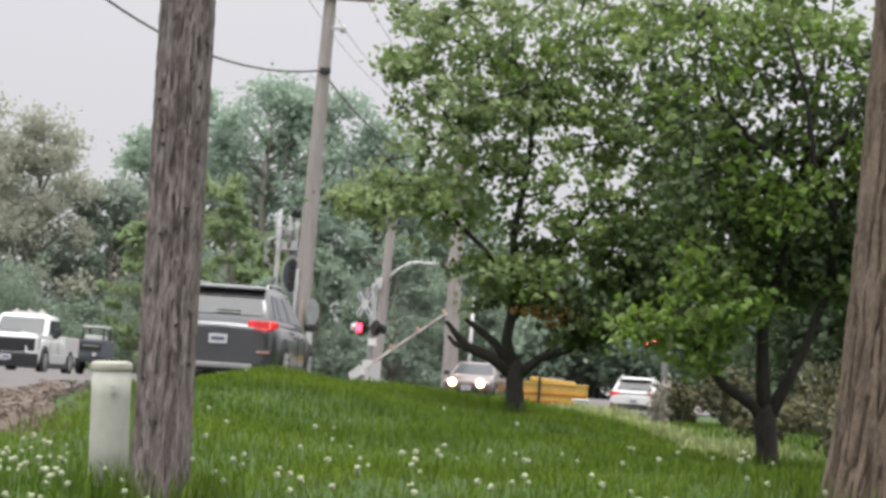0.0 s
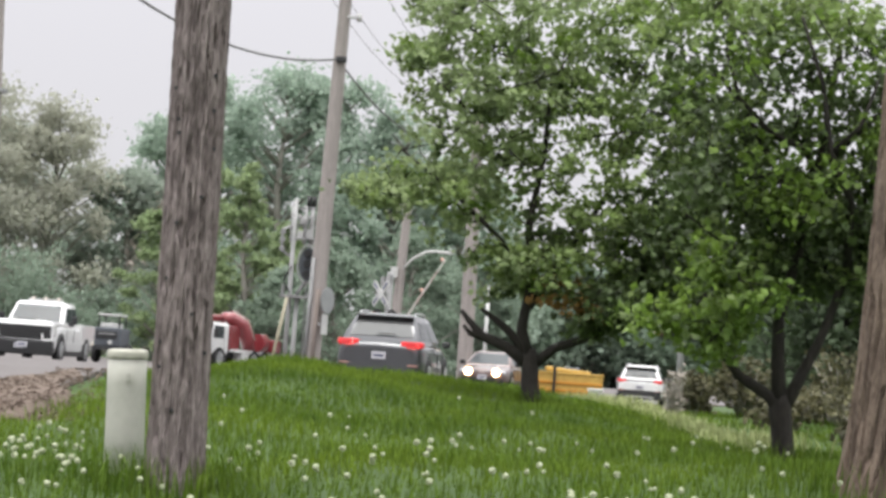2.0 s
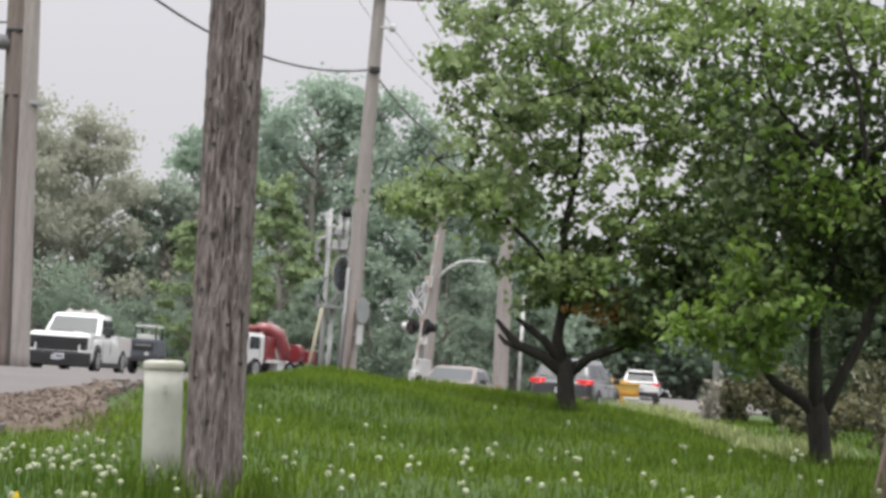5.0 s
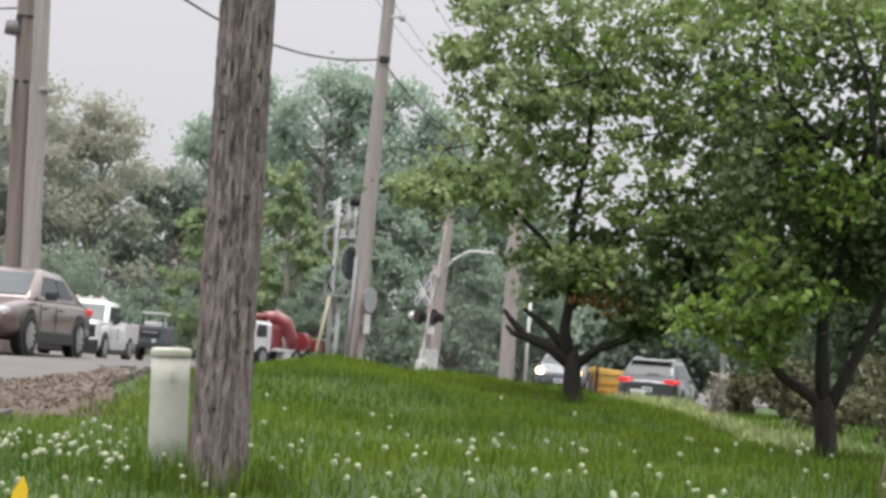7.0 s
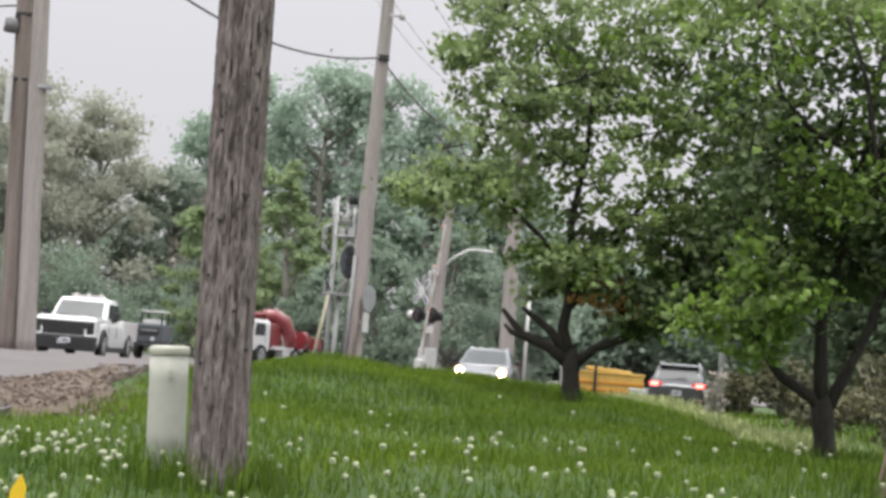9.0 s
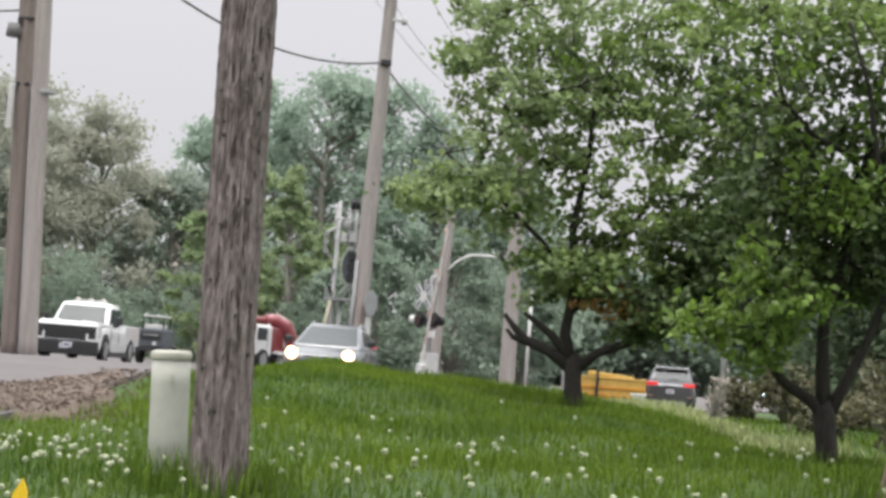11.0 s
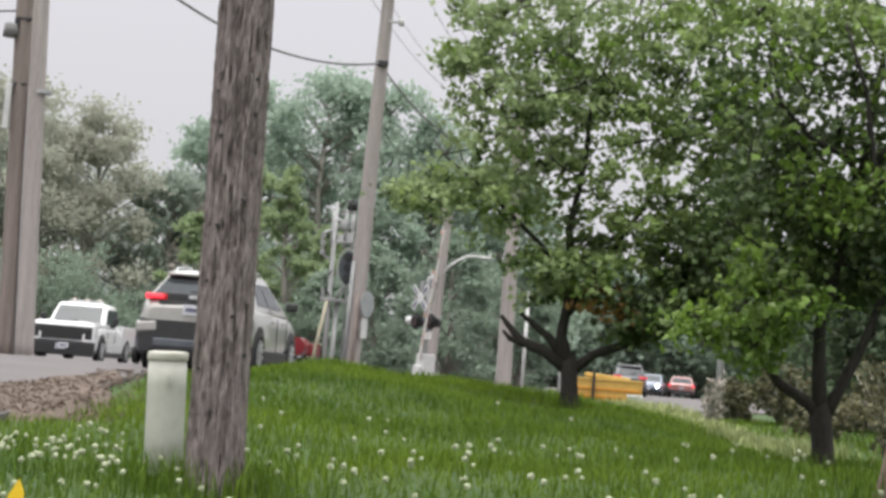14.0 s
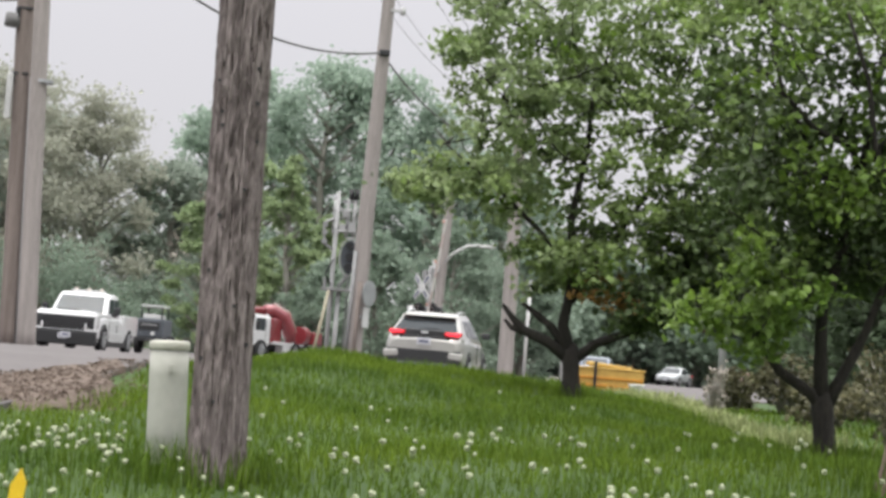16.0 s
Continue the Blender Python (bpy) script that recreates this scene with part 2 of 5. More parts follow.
def ground_z(x, y):
    x, y = np.asarray(x, float), np.asarray(y, float)
    zl = np.interp(y, [-40, 0, 5, 10, 13, 16, 19, 22, 25, 30, 40, 60, 90], [0.1, 0.25, 0.45, 0.74, 0.86, 1.02, 1.24, 1.48, 1.49, 1.42, 1.2, 0.85, 0.9])
    zr = np.interp(y, [-40, 0, 5, 11, 16, 20, 24, 28, 31, 40, 60, 90], [0.1, 0.35, 0.62, 0.94, 0.98, 1.06, 1.18, 1.28, 1.30, 1.13, 0.85, 0.9])
    zr = zr - 0.15 * np.clip(x - 2.1, 0, 3.4) * step(15, 22, y) * (1 - 0.75 * step(26, 37, y)) * (1 - step(45, 60, y))
    w = step(-1.8, 2.0, x)
    z = zl * (1 - w) + zr * w
    near = np.exp(-(((x) / 25) ** 2)) * (y > 4) * (y < 60)
    z = z + near * (0.035 * np.sin(x * 1.9 + y * 0.7) + 0.03 * np.sin(y * 1.3 - x * 0.8))
    z = z + 0.075 * np.exp(-(((x - 0.7) / 1.5) ** 2) - ((y - 28.5) / 4.5) ** 2)
    s = x - lane(y)
    rz = road_top(x, y)
    e = widening(y)
    lot = 1.5 + np.interp(y, [-40, 0, 15, 20, 33, 58, 80, 110], [-1.0, -0.95, -0.6, -0.22, -0.2, -0.43, -0.38, -0.25])
    z = np.where(s - e < 3.1, rz - 0.06 + (z - rz + 0.06) * step(1.3, 2.5, s - e), z)
    z = z + (lot - 0.06 - z) * (1 - step(-6.5, -4.6, s)) * (y > -41)
    far = step(100, 220, np.hypot(x, y))
    return z * (1 - far) + 0.9 * far


# ------------------------------------------------------------ helpers that build meshes
def mesh_ob(name, verts, faces, material, parent=None, label="", smooth=False):
    me = bpy.data.meshes.new(name)
    me.from_pydata([tuple(v) for v in verts], [], [tuple(f) for f in faces])
    me.materials.append(material)
    if smooth:
        me.polygons.foreach_set("use_smooth", [True] * len(me.polygons))
    me.update()
    ob = new(name, me)
    if parent:
        ob.parent = parent
    return tagged(ob, label)


def part(name, bm, material, parent=None, label="", smooth=False):
    me = bpy.data.meshes.new(name)
    bmesh.ops.recalc_face_normals(bm, faces=bm.faces)
    bm.to_mesh(me)
    bm.free()
    me.materials.append(material)
    if smooth:
        me.polygons.foreach_set("use_smooth", [True] * len(me.polygons))
    ob = new(name, me)
    if parent:
        ob.parent = parent
    return tagged(ob, label)


def add_box(bm, c, s, m=None, bevel=0.0):
    """A box of size s round c, edges bevelled."""
    mm = Matrix.Translation(c) @ (m or Matrix.Identity(4)) @ Matrix.Diagonal((*s, 1))
    r = bmesh.ops.create_cube(bm, size=1, matrix=mm)
    if bevel:
        es = {e for v in r["verts"] for e in v.link_edges}
        bmesh.ops.bevel(bm, geom=list(es), offset=bevel, segments=2, affect="EDGES", profile=0.5)
    return bm


def boxes(*items, bevel=0.0):
    bm = bmesh.new()
    for c, s, *m in items:
        add_box(bm, c, s, m[0] if m else None, bevel)
    return bm


def tube_mesh(pts, radii, n=10, wob=0.0, seed=0):
    """Verts and faces of a tapered tube along pts."""
    rnd = random.Random(seed)
    pts = [Vector(p) for p in pts]
    verts, faces = [], []
    side = None
    for i, p in enumerate(pts):
        d = (pts[min(i + 1, len(pts) - 1)] - pts[max(i - 1, 0)]).normalized()
        if side is None or abs(side.dot(d)) > 0.95:
            side = d.orthogonal().normalized()
        side = (side - d * side.dot(d)).normalized()
        up = d.cross(side)
        for k in range(n):
            a = 2 * math.pi * k / n
            r = radii[i] * (1 + wob * (rnd.random() - 0.5))
            verts.append(p + side * math.cos(a) * r + up * math.sin(a) * r)
    for i in range(len(pts) - 1):
        for k in range(n):
            a, b = i * n + k, i * n + (k + 1) % n
            faces.append((a, b, b + n, a + n))
    faces.append(tuple(range(n - 1, -1, -1)))
    faces.append(tuple(range((len(pts) - 1) * n, len(pts) * n)))
    return verts, faces


def tube(name, pts, radii, material, parent=None, label="", n=10, wob=0.0, seed=0):
    if not isinstance(radii, (list, tuple)):
        radii = [radii] * len(pts)
    v, f = tube_mesh(pts, radii, n, wob, seed)
    return mesh_ob(name, v, f, material, parent, label, smooth=True)


def disc_bm(r, depth, n=24, axis="y", c=(0, 0, 0)):
    bm = bmesh.new()
    rot = {"y": pose(0, 0, 0, 90), "x": pose(0, 0, 0, 0, 90), "z": Matrix.Identity(4)}[axis]
    bmesh.ops.create_cone(bm, cap_ends=True, segments=n, radius1=r, radius2=r, depth=depth, matrix=Matrix.Translation(c) @ rot)
    return bm


def empty(name, m, label, category, group=""):
    ob = new(name)
    ob.matrix_world = m
    return tagged(ob, label, category, group)


def leaf_cloud(centres, spread, count, size, rnd, flat=0.6, droop=0.0):
    """Verts and faces of folded leaves scattered round the centres."""
    k = len(centres)
    centres = np.asarray(centres, float)
    spread = np.broadcast_to(np.asarray(spread, float), (k, 3)) if np.ndim(spread) < 2 else np.asarray(spread)
    idx = rnd.integers(0, k, count)
    p = centres[idx] + rnd.normal(0, 0.5, (count, 3)) * spread[idx]
    a = rnd.normal(0, 1, (count, 3))
    a[:, 2] -= droop
    a /= np.linalg.norm(a, axis=1)[:, None]
    up = rnd.normal(0, 1, (count, 3)) * flat + np.array([0, -0.25, 0.8])
    b = np.cross(a, up)
    b /= np.linalg.norm(b, axis=1)[:, None] + 1e-9
    c = np.cross(a, b)
    s = size * rnd.uniform(0.6, 1.35, count)[:, None]
    w = rnd.uniform(0.32, 0.5, count)[:, None]
    base, tip = p - a * s * 0.5, p + a * s * 0.5
    l, r = p - b * s * w + c * s * 0.14, p + b * s * w + c * s * 0.14
    v = np.stack([base, l, tip, r], 1).reshape(-1, 3)
    i = np.arange(count)[:, None] * 4
    f = np.concatenate([i + [0, 1, 2], i + [0, 2, 3]], 0)
    return v, f


def fast_mesh(name, v, f, material, parent=None, label=""):
    me = bpy.data.meshes.new(name)
    me.from_pydata(v.tolist(), [], f.tolist())
    me.materials.append(material)
    me.update()
    ob = new(name, me)
    if parent:
        ob.parent = parent
    return tagged(ob, label)


# ------------------------------------------------------------ ground, road, lot
def spaced(lo, hi, fine, reach):
    mid = list(np.arange(lo, hi + 1e-6, fine))
    out, d, v = [], fine, hi
    while v < reach:
        d *= 1.35
        v += d
        out.append(v)
    neg, d, v = [], fine, lo
    while v > -reach:
        d *= 1.35
        v -= d
        neg.append(v)
    return np.array(neg[::-1] + mid + out)


def build_ground():
    xs, ys = spaced(-22, 22, 0.4, 2600), spaced(-6, 100, 0.5, 2600)
    gx, gy = np.meshgrid(xs, ys)
    under = 0.22 * (1 - step(-1.6, -0.6, gx - lane(gy))) * (gy > 3) * (gy < 96) * (gx > -33)
    v = np.stack([gx, gy, ground_z(gx, gy) - under], -1).reshape(-1, 3)
    w, h = len(xs), len(ys)
    i = (np.arange(h - 1)[:, None] * w + np.arange(w - 1)[None]).reshape(-1, 1)
    f = np.concatenate([i, i + 1, i + w + 1, i + w], 1)
    ob = fast_mesh("ground", v, f, M_GRASS)
    ob.data.polygons.foreach_set("use_smooth", [True] * len(f))
    tagged(ob, "grassy bank sloping up to the road", "ground", kind="structure")


def strip(name, ys, left, right, lift, material, label, category):
    """A paved strip between two offsets from the lane, with a thickness."""
    v, f = [], []
    n = 9
    for y in ys:
        a, b = left(y), right(y)
        for k in range(n):
            x = a + (b - a) * k / (n - 1)
            v.append((x, y, float(lift(x, y))))
    for i in range(len(ys) - 1):
        for k in range(n - 1):
            q = i * n + k
            f.append((q, q + 1, q + n + 1, q + n))
    top = len(v)
    v += [(x, y, z - 0.25) for x, y, z in v]
    for i in range(len(ys) - 1):
        for q in (i * n, i * n + n - 1):
            f.append((q, q + n, q + n + top, q + top))
    ob = mesh_ob(name, v, f, material)
    return tagged(ob, label, category, kind="structure")


def build_road():
    ys = list(np.arange(-6, 130, 1.0)) + list(np.arange(130, 321, 10.0))
    strip("road", ys, lambda y: float(lane(y)) - 5.0, lambda y: float(lane(y)) + 1.25 + float(widening(y)), lambda x, y: road_top(x, y), M_ASPHALT,
          "worn pale grey asphalt road with two lanes", "road")
    ys = np.arange(4, 100, 1.0)
    strip("gravel_lot", ys, lambda y: -34.0, lambda y: float(lane(y)) - 4.2,
          lambda x, y: np.where(x > lane(y) - 5.4, np.minimum(ground_z(x, y) + 0.05, road_z(y) - 0.008), ground_z(x, y) + 0.05), M_LOT, "open gravel lot beside the road", "lot")


build_ground()
build_road()


# ------------------------------------------------------------ poles, wires, pedestal
def wood_pole(base, top, r0, r1, material, label, rough=0.0, n=24, rings=24, seed=1):
    ob = empty("utility_pole", pose(*base), label, "utility pole")
    d = Vector(top) - Vector(base)
    verts, faces = [], []
    for i in range(rings + 1):
        t = i / rings
        r = r0 + (r1 - r0) * t + (0.024 * math.exp(-d.z * t / 0.22) if rough else 0)
        c = d * t
        for k in range(n):
            a = 2 * math.pi * k / n
            g = 0.0
            if rough:
                p = Vector((math.cos(a) * 3.6, math.sin(a) * 3.6, c.z * 0.42 + seed))
                g = noise.fractal(p * 2.2, 0.8, 2.1, 4)
                h = noise.noise(Vector((math.cos(a) * 11, math.sin(a) * 11, c.z * 1.1 + 7)))
                g = -5.0 * max(0.0, 0.15 - abs(g)) - 3.2 * max(0.0, 0.12 - abs(h)) + 0.3 * noise.noise(Vector((math.cos(a) * 9, math.sin(a) * 9, c.z * 11.0)))
            rr = r * (1 + rough * g)
            verts.append(c + Vector((math.cos(a) * rr, math.sin(a) * rr, 0)))
    for i in range(rings):
        for k in range(n):
            a, b = i * n + k, i * n + (k + 1) % n
            faces.append((a, b, b + n, a + n))
    faces.append(tuple(range(rings * n, rings * n + n)))
    faces.append(tuple(range(n - 1, -1, -1)))
    mesh_ob("shaft", verts, faces, material, ob, smooth=not rough)
    return ob


def cable(name, a, b, sag, r, label, n=24):
    a, b = Vector(a), Vector(b)
    pts = [a.lerp(b, i / n) - Vector((0, 0, sag * 4 * (i / n) * (1 - i / n))) for i in range(n + 1)]
    ob = tube(name, pts, r, M_WIRE, n=6)
    return tagged(ob, label, "cable")


def near_pole():
    ob = wood_pole((-1.166, 10.0, 0.66), (-1.336, 10.0, 9.4), 0.161, 0.146, M_POLE,
                   "thick weathered grey wooden utility pole with deep cracks", rough=0.15, n=150, rings=420)
    # chips, nail heads and bolt holes on the shaft
    rnd = random.Random(8)
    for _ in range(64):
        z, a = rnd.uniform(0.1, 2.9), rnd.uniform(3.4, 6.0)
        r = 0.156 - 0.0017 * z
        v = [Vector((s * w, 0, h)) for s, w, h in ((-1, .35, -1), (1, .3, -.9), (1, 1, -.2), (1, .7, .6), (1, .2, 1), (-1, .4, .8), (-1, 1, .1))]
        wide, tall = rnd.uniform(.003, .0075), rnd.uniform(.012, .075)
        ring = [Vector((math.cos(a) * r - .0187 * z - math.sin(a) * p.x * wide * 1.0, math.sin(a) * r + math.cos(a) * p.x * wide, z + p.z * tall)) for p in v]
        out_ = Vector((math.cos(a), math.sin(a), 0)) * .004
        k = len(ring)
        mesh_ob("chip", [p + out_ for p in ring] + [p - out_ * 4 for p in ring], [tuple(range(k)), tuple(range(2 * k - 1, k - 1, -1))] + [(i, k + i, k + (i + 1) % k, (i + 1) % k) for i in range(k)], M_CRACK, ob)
    rnd = random.Random(4)
    for _ in range(14):
        z, a = rnd.uniform(0.4, 2.6), rnd.uniform(3.7, 5.9)
        r = 0.157 - 0.0017 * z
        c = (math.cos(a) * r - 0.0187 * z, math.sin(a) * r, z)
        part("nail", disc_bm(0.0115, 0.024, 8, "y", c), M_BLACK, ob)


def pedestal():
    x, y, z = -1.538, 10.6, 0.72
    ob = empty("cable_pedestal", pose(x, y, z, 0, -2.6, 0), "pale green-grey plastic cable pedestal beside the wooden pole", "pedestal")
    pts = [(0, 0, h) for h in (0.0, 0.3, 0.6, 0.765)]
    tube("body", pts, [0.117, 0.116, 0.115, 0.115], M_PED, ob, n=40)
    tube("lid", [(0, 0, h) for h in (0.75, 0.755, 0.785, 0.80, 0.807)], [0.120, 0.122, 0.122, 0.117, 0.09], M_PEDLID, ob, "beige plastic lid", n=40)
    part("latch", boxes(((0.03, -0.118, 0.64), (0.03, 0.012, 0.05)), bevel=0.003), M_PED, ob)


def transformer(ob, c, r, h):
    t = tube("transformer", [Vector(c) + Vector((0, 0, z)) for z in (0, 0.02, h - 0.05, h)], [r * 0.9, r, r, r * 0.85], M_ALU, ob, "grey steel can", n=20)
    tube("bushing", [Vector(c) + Vector((0.05, 0, h)), Vector(c) + Vector((0.05, 0, h + 0.22))], [0.04, 0.03], M_BLACK, t, n=8)
    return t


def left_poles():
    a = wood_pole((-8.1, 34.0, 1.1), (-8.58, 34.0, 11.4), 0.20, 0.15, M_POLE3, "brown wooden utility pole with cable brackets beside the lot")
    for z, s in ((5.35, 0.34), (6.62, 0.30)):
        part("bracket", boxes(((-0.28, -0.14, z), (s, 0.06, 0.06)), ((-0.4, -0.14, z - 0.09), (0.08, 0.16, 0.2)), bevel=0.01), M_BLACK, a, "black cable bracket")
    part("cable_drop", boxes(((-0.42, -0.22, 4.9), (0.12, 0.1, 0.9)), bevel=0.03), M_ALU, a, "looped spare cable")
    tube("conduit", [(0.17, -0.14, 0.2), (-0.02, -0.15, 5.3)], 0.05, M_GREY, a)
    tube("insulator", [(-0.5, -0.14, 6.25), (-0.5, -0.14, 6.5)], [0.16, 0.14], M_WIRE, a, n=12)
    b = wood_pole((-7.55, 33.0, 1.1), (-8.03, 33.0, 11.2), 0.175, 0.13, M_POLE2, "pale weathered wooden utility pole beside the lot")
    part("band", disc_bm(0.17, 0.06, 20, "z", (-0.14, 0, 5.1)), M_STEEL, b)
    cable("overhead_cable", (-8.5, 34, 7.9), (-30, 40, 8.4), 0.4, 0.02, "dark overhead cable leading out of sight")


def middle_pole():
    ob = wood_pole((-2.14, 46.0, 0.9), (-1.92, 46.0, 11.75), 0.24, 0.155, M_POLE2, "tall pale wooden utility pole with crossarm and street signs")
    part("crossarm", boxes(((0.22, -0.18, 10.55), (2.3, 0.1, 0.12)), bevel=0.01), M_POLE3, ob, "brown wooden crossarm")
    for x in (-0.8, -0.35, 0.8, 1.25):
        tube("insulator", [(x, -0.18, 10.6), (x, -0.18, 10.72), (x, -0.18, 10.78)], [0.05, 0.06, 0.03], M_ALU, ob, n=8)
    part("bracket", boxes(((0.4, -0.1, 9.75), (0.45, 0.07, 0.07)), bevel=0.01), M_ALU, ob)
    tube("spool", [(0.6, -0.1, 9.65), (0.6, -0.1, 9.85)], 0.07, M_ALU, ob, n=10)
    part("cable_clamp", boxes(((0.22, -0.2, 8.6), (0.28, 0.1, 0.16)), bevel=0.02), M_BLACK, ob)
    tube("conduit", [(-0.16, -0.22, 0.3), (-0.1, -0.2, 3.4)], 0.05, M_GREY, ob)
    tube("guard", [(0.05, -0.26, 0.2), (0.09, -0.23, 2.6)], 0.06, M_POLE3, ob, "rusty line guard")
    sign = empty("round_sign", pose(-1.80, 45.75, 3.22, 0, 0, 62), "white round railway warning sign seen from behind on the pole", "sign")
    part("plate", disc_bm(0.34, 0.012, 28, "y"), M_STEEL, sign)
    part("post_clamp", boxes(((-0.1, 0.05, 0), (0.3, 0.06, 0.05))), M_STEEL, sign)
    s2 = empty("small_sign", pose(-1.84, 45.75, 2.6, 0, 0, 55), "small pale rectangular plate sign fixed to the pole", "sign")
    part("plate", boxes(((0, 0, 0), (0.26, 0.012, 0.52)), bevel=0.003), M_ALU, s2)
    part("post_clamp", boxes(((-0.06, 0.05, 0), (0.2, 0.06, 0.05))), M_STEEL, s2)
    cable("overhead_cable", (-7.98, 33, 10.15), (-1.95, 46, 9.55), 1.05, 0.03, "thick dark overhead cable sagging between poles")
    cable("overhead_cable", (-1.95, 46, 9.45), (2.6, 66, 10.4), 1.0, 0.027, "thick dark overhead cable sagging between poles")
    for dx in (-0.8, -0.35, 0.8, 1.25):
        cable("power_line", (-1.92 + dx, 45.8, 11.65), (2.2 + dx, 66, 11.6), 0.7, 0.008, "thin overhead power line")
        cable("power_line", (-1.92 + dx, 45.8, 11.65), (-7.4 + dx, 33, 13.2), 0.5, 0.008, "thin overhead power line")


def signal_mast():
    """Grey equipment mast with platform and dark oval signal backing."""
    ob = empty("railway_signal", pose(-2.75, 47.0, 0.8), "grey steel railway signal mast with platform and dark lamps", "railway signal")
    for x in (-0.12, 0.08):
        tube("post", [(x, 0, 0), (x, 0, 2.5 if x > 0 else 4.9)], 0.06, M_PALE, ob)
    part("platform", boxes(((0.02, 0, 2.5), (0.75, 0.6, 0.07)), ((-0.3, 0, 2.65), (0.05, 0.6, 0.3)), bevel=0.01), M_GREY, ob)
    bm = disc_bm(0.23, 0.06, 28, "y", (0.30, -0.12, 0))
    bmesh.ops.transform(bm, matrix=pose(0, 0, 3.38) @ Matrix.Diagonal((1, 1, 1.9, 1)), verts=bm.verts)
    head = part("backing", bm, M_DULL, ob, "dark oval signal backing")
    for z in (3.1, 3.38, 3.66):
        part("lamp_hood", disc_bm(0.10, 0.2, 16, "y", (0.30, -0.22, z)), M_BLACK, head)
    for x, z, w, h in ((0.05, 4.14, 0.16, 0.2), (0.3, 4.18, 0.18, 0.24), (0.12, 4.5, 0.2, 0.16)):
        part("relay_box", boxes(((x, 0, z), (w, 0.25, h)), bevel=0.02), M_PALE, ob, "pale metal relay box")
    tube("left_bracket", [(-0.15, 0, 3.55), (-0.4, -0.05, 3.7), (-0.44, -0.05, 4.25), (-0.15, 0, 4.4)], 0.04, M_PALE, ob)
    for z in (3.75, 4.0, 4.2):
        part("bracket_lamp", disc_bm(0.075, 0.12, 14, "y", (-0.4, -0.1, z)), M_GREY, ob)
    for z0, z1 in ((3.95, 4.35), (4.35, 4.75)):
        tube("diagonal", [(-0.12, -0.02, z0), (0.42, -0.02, z1)], 0.018, M_PALE, ob, n=6)
        tube("diagonal", [(0.42, 0.02, z0), (-0.12, 0.02, z1)], 0.018, M_PALE, ob, n=6)
    for x, h in ((-0.12, 5.1), (0.16, 4.95), (0.34, 4.95)):
        tube("upright", [(x, 0, 3.9), (x, 0, h)], [0.05, 0.045], M_PALE, ob)
    part("cross_tie", boxes(((0.2, 0, 4.86), (0.42, 0.08, 0.07))), M_GREY, ob)
    for x in (0.22, 0.36):
        tube("dark_lamp", [(x, 0, 4.92), (x, 0, 5.2)], [0.07, 0.06], M_BLACK, ob)
    for x in (0.30, 0.50):
        tube("ladder_rail", [(x, 0.12, 0.3), (x, 0.12, 5.0)], 0.022, M_GREY, ob, n=8)
    for k in range(15):
        tube("ladder_rung", [(0.30, 0.12, 0.5 + 0.3 * k), (0.50, 0.12, 0.5 + 0.3 * k)], 0.014, M_GREY, ob, n=6)
    ring = [(0.30 + 0.26 * math.cos(a), -0.17, 3.38 + 0.50 * math.sin(a)) for a in np.linspace(0, 2 * math.pi, 25)]
    tube("backing_rim", ring, 0.02, M_PALE, head, n=6)
    tube("cage", [(-0.2, -0.2, 4.05), (0.5, -0.2, 4.05), (0.5, 0.2, 4.05), (-0.2, 0.2, 4.05), (-0.2, -0.2, 4.05)], 0.02, M_PALE, ob, n=6)
    tube("cage", [(-0.2, -0.2, 4.62), (0.5, -0.2, 4.62), (0.5, 0.2, 4.62), (-0.2, 0.2, 4.62), (-0.2, -0.2, 4.62)], 0.02, M_PALE, ob, n=6)
    for x in (-0.2, 0.5):
        tube("cage_post", [(x, -0.2, 3.9), (x, -0.2, 4.9)], 0.02, M_PALE, ob, n=6)
    tube("cable_loop", [(-0.12, -0.08, 2.6), (-0.3, -0.1, 2.9), (-0.12, -0.08, 3.3)], 0.02, M_BLACK, ob, n=6)
    tube("brace", [(0.05, 0, 2.55), (0.32, -0.02, 3.0)], 0.05, M_GREY, ob)
    g = empty("barrier_post", pose(-3.2, 45.6, 0.95, 0, 9, 0), "pale yellow leaning marker post by the crossing", "post")
    tube("stake", [(0, 0, 0), (0, 0, 2.3)], 0.04, mat("faded yellow paint", (0.38, 0.35, 0.26), (0.31, 0.28, 0.2)), g)


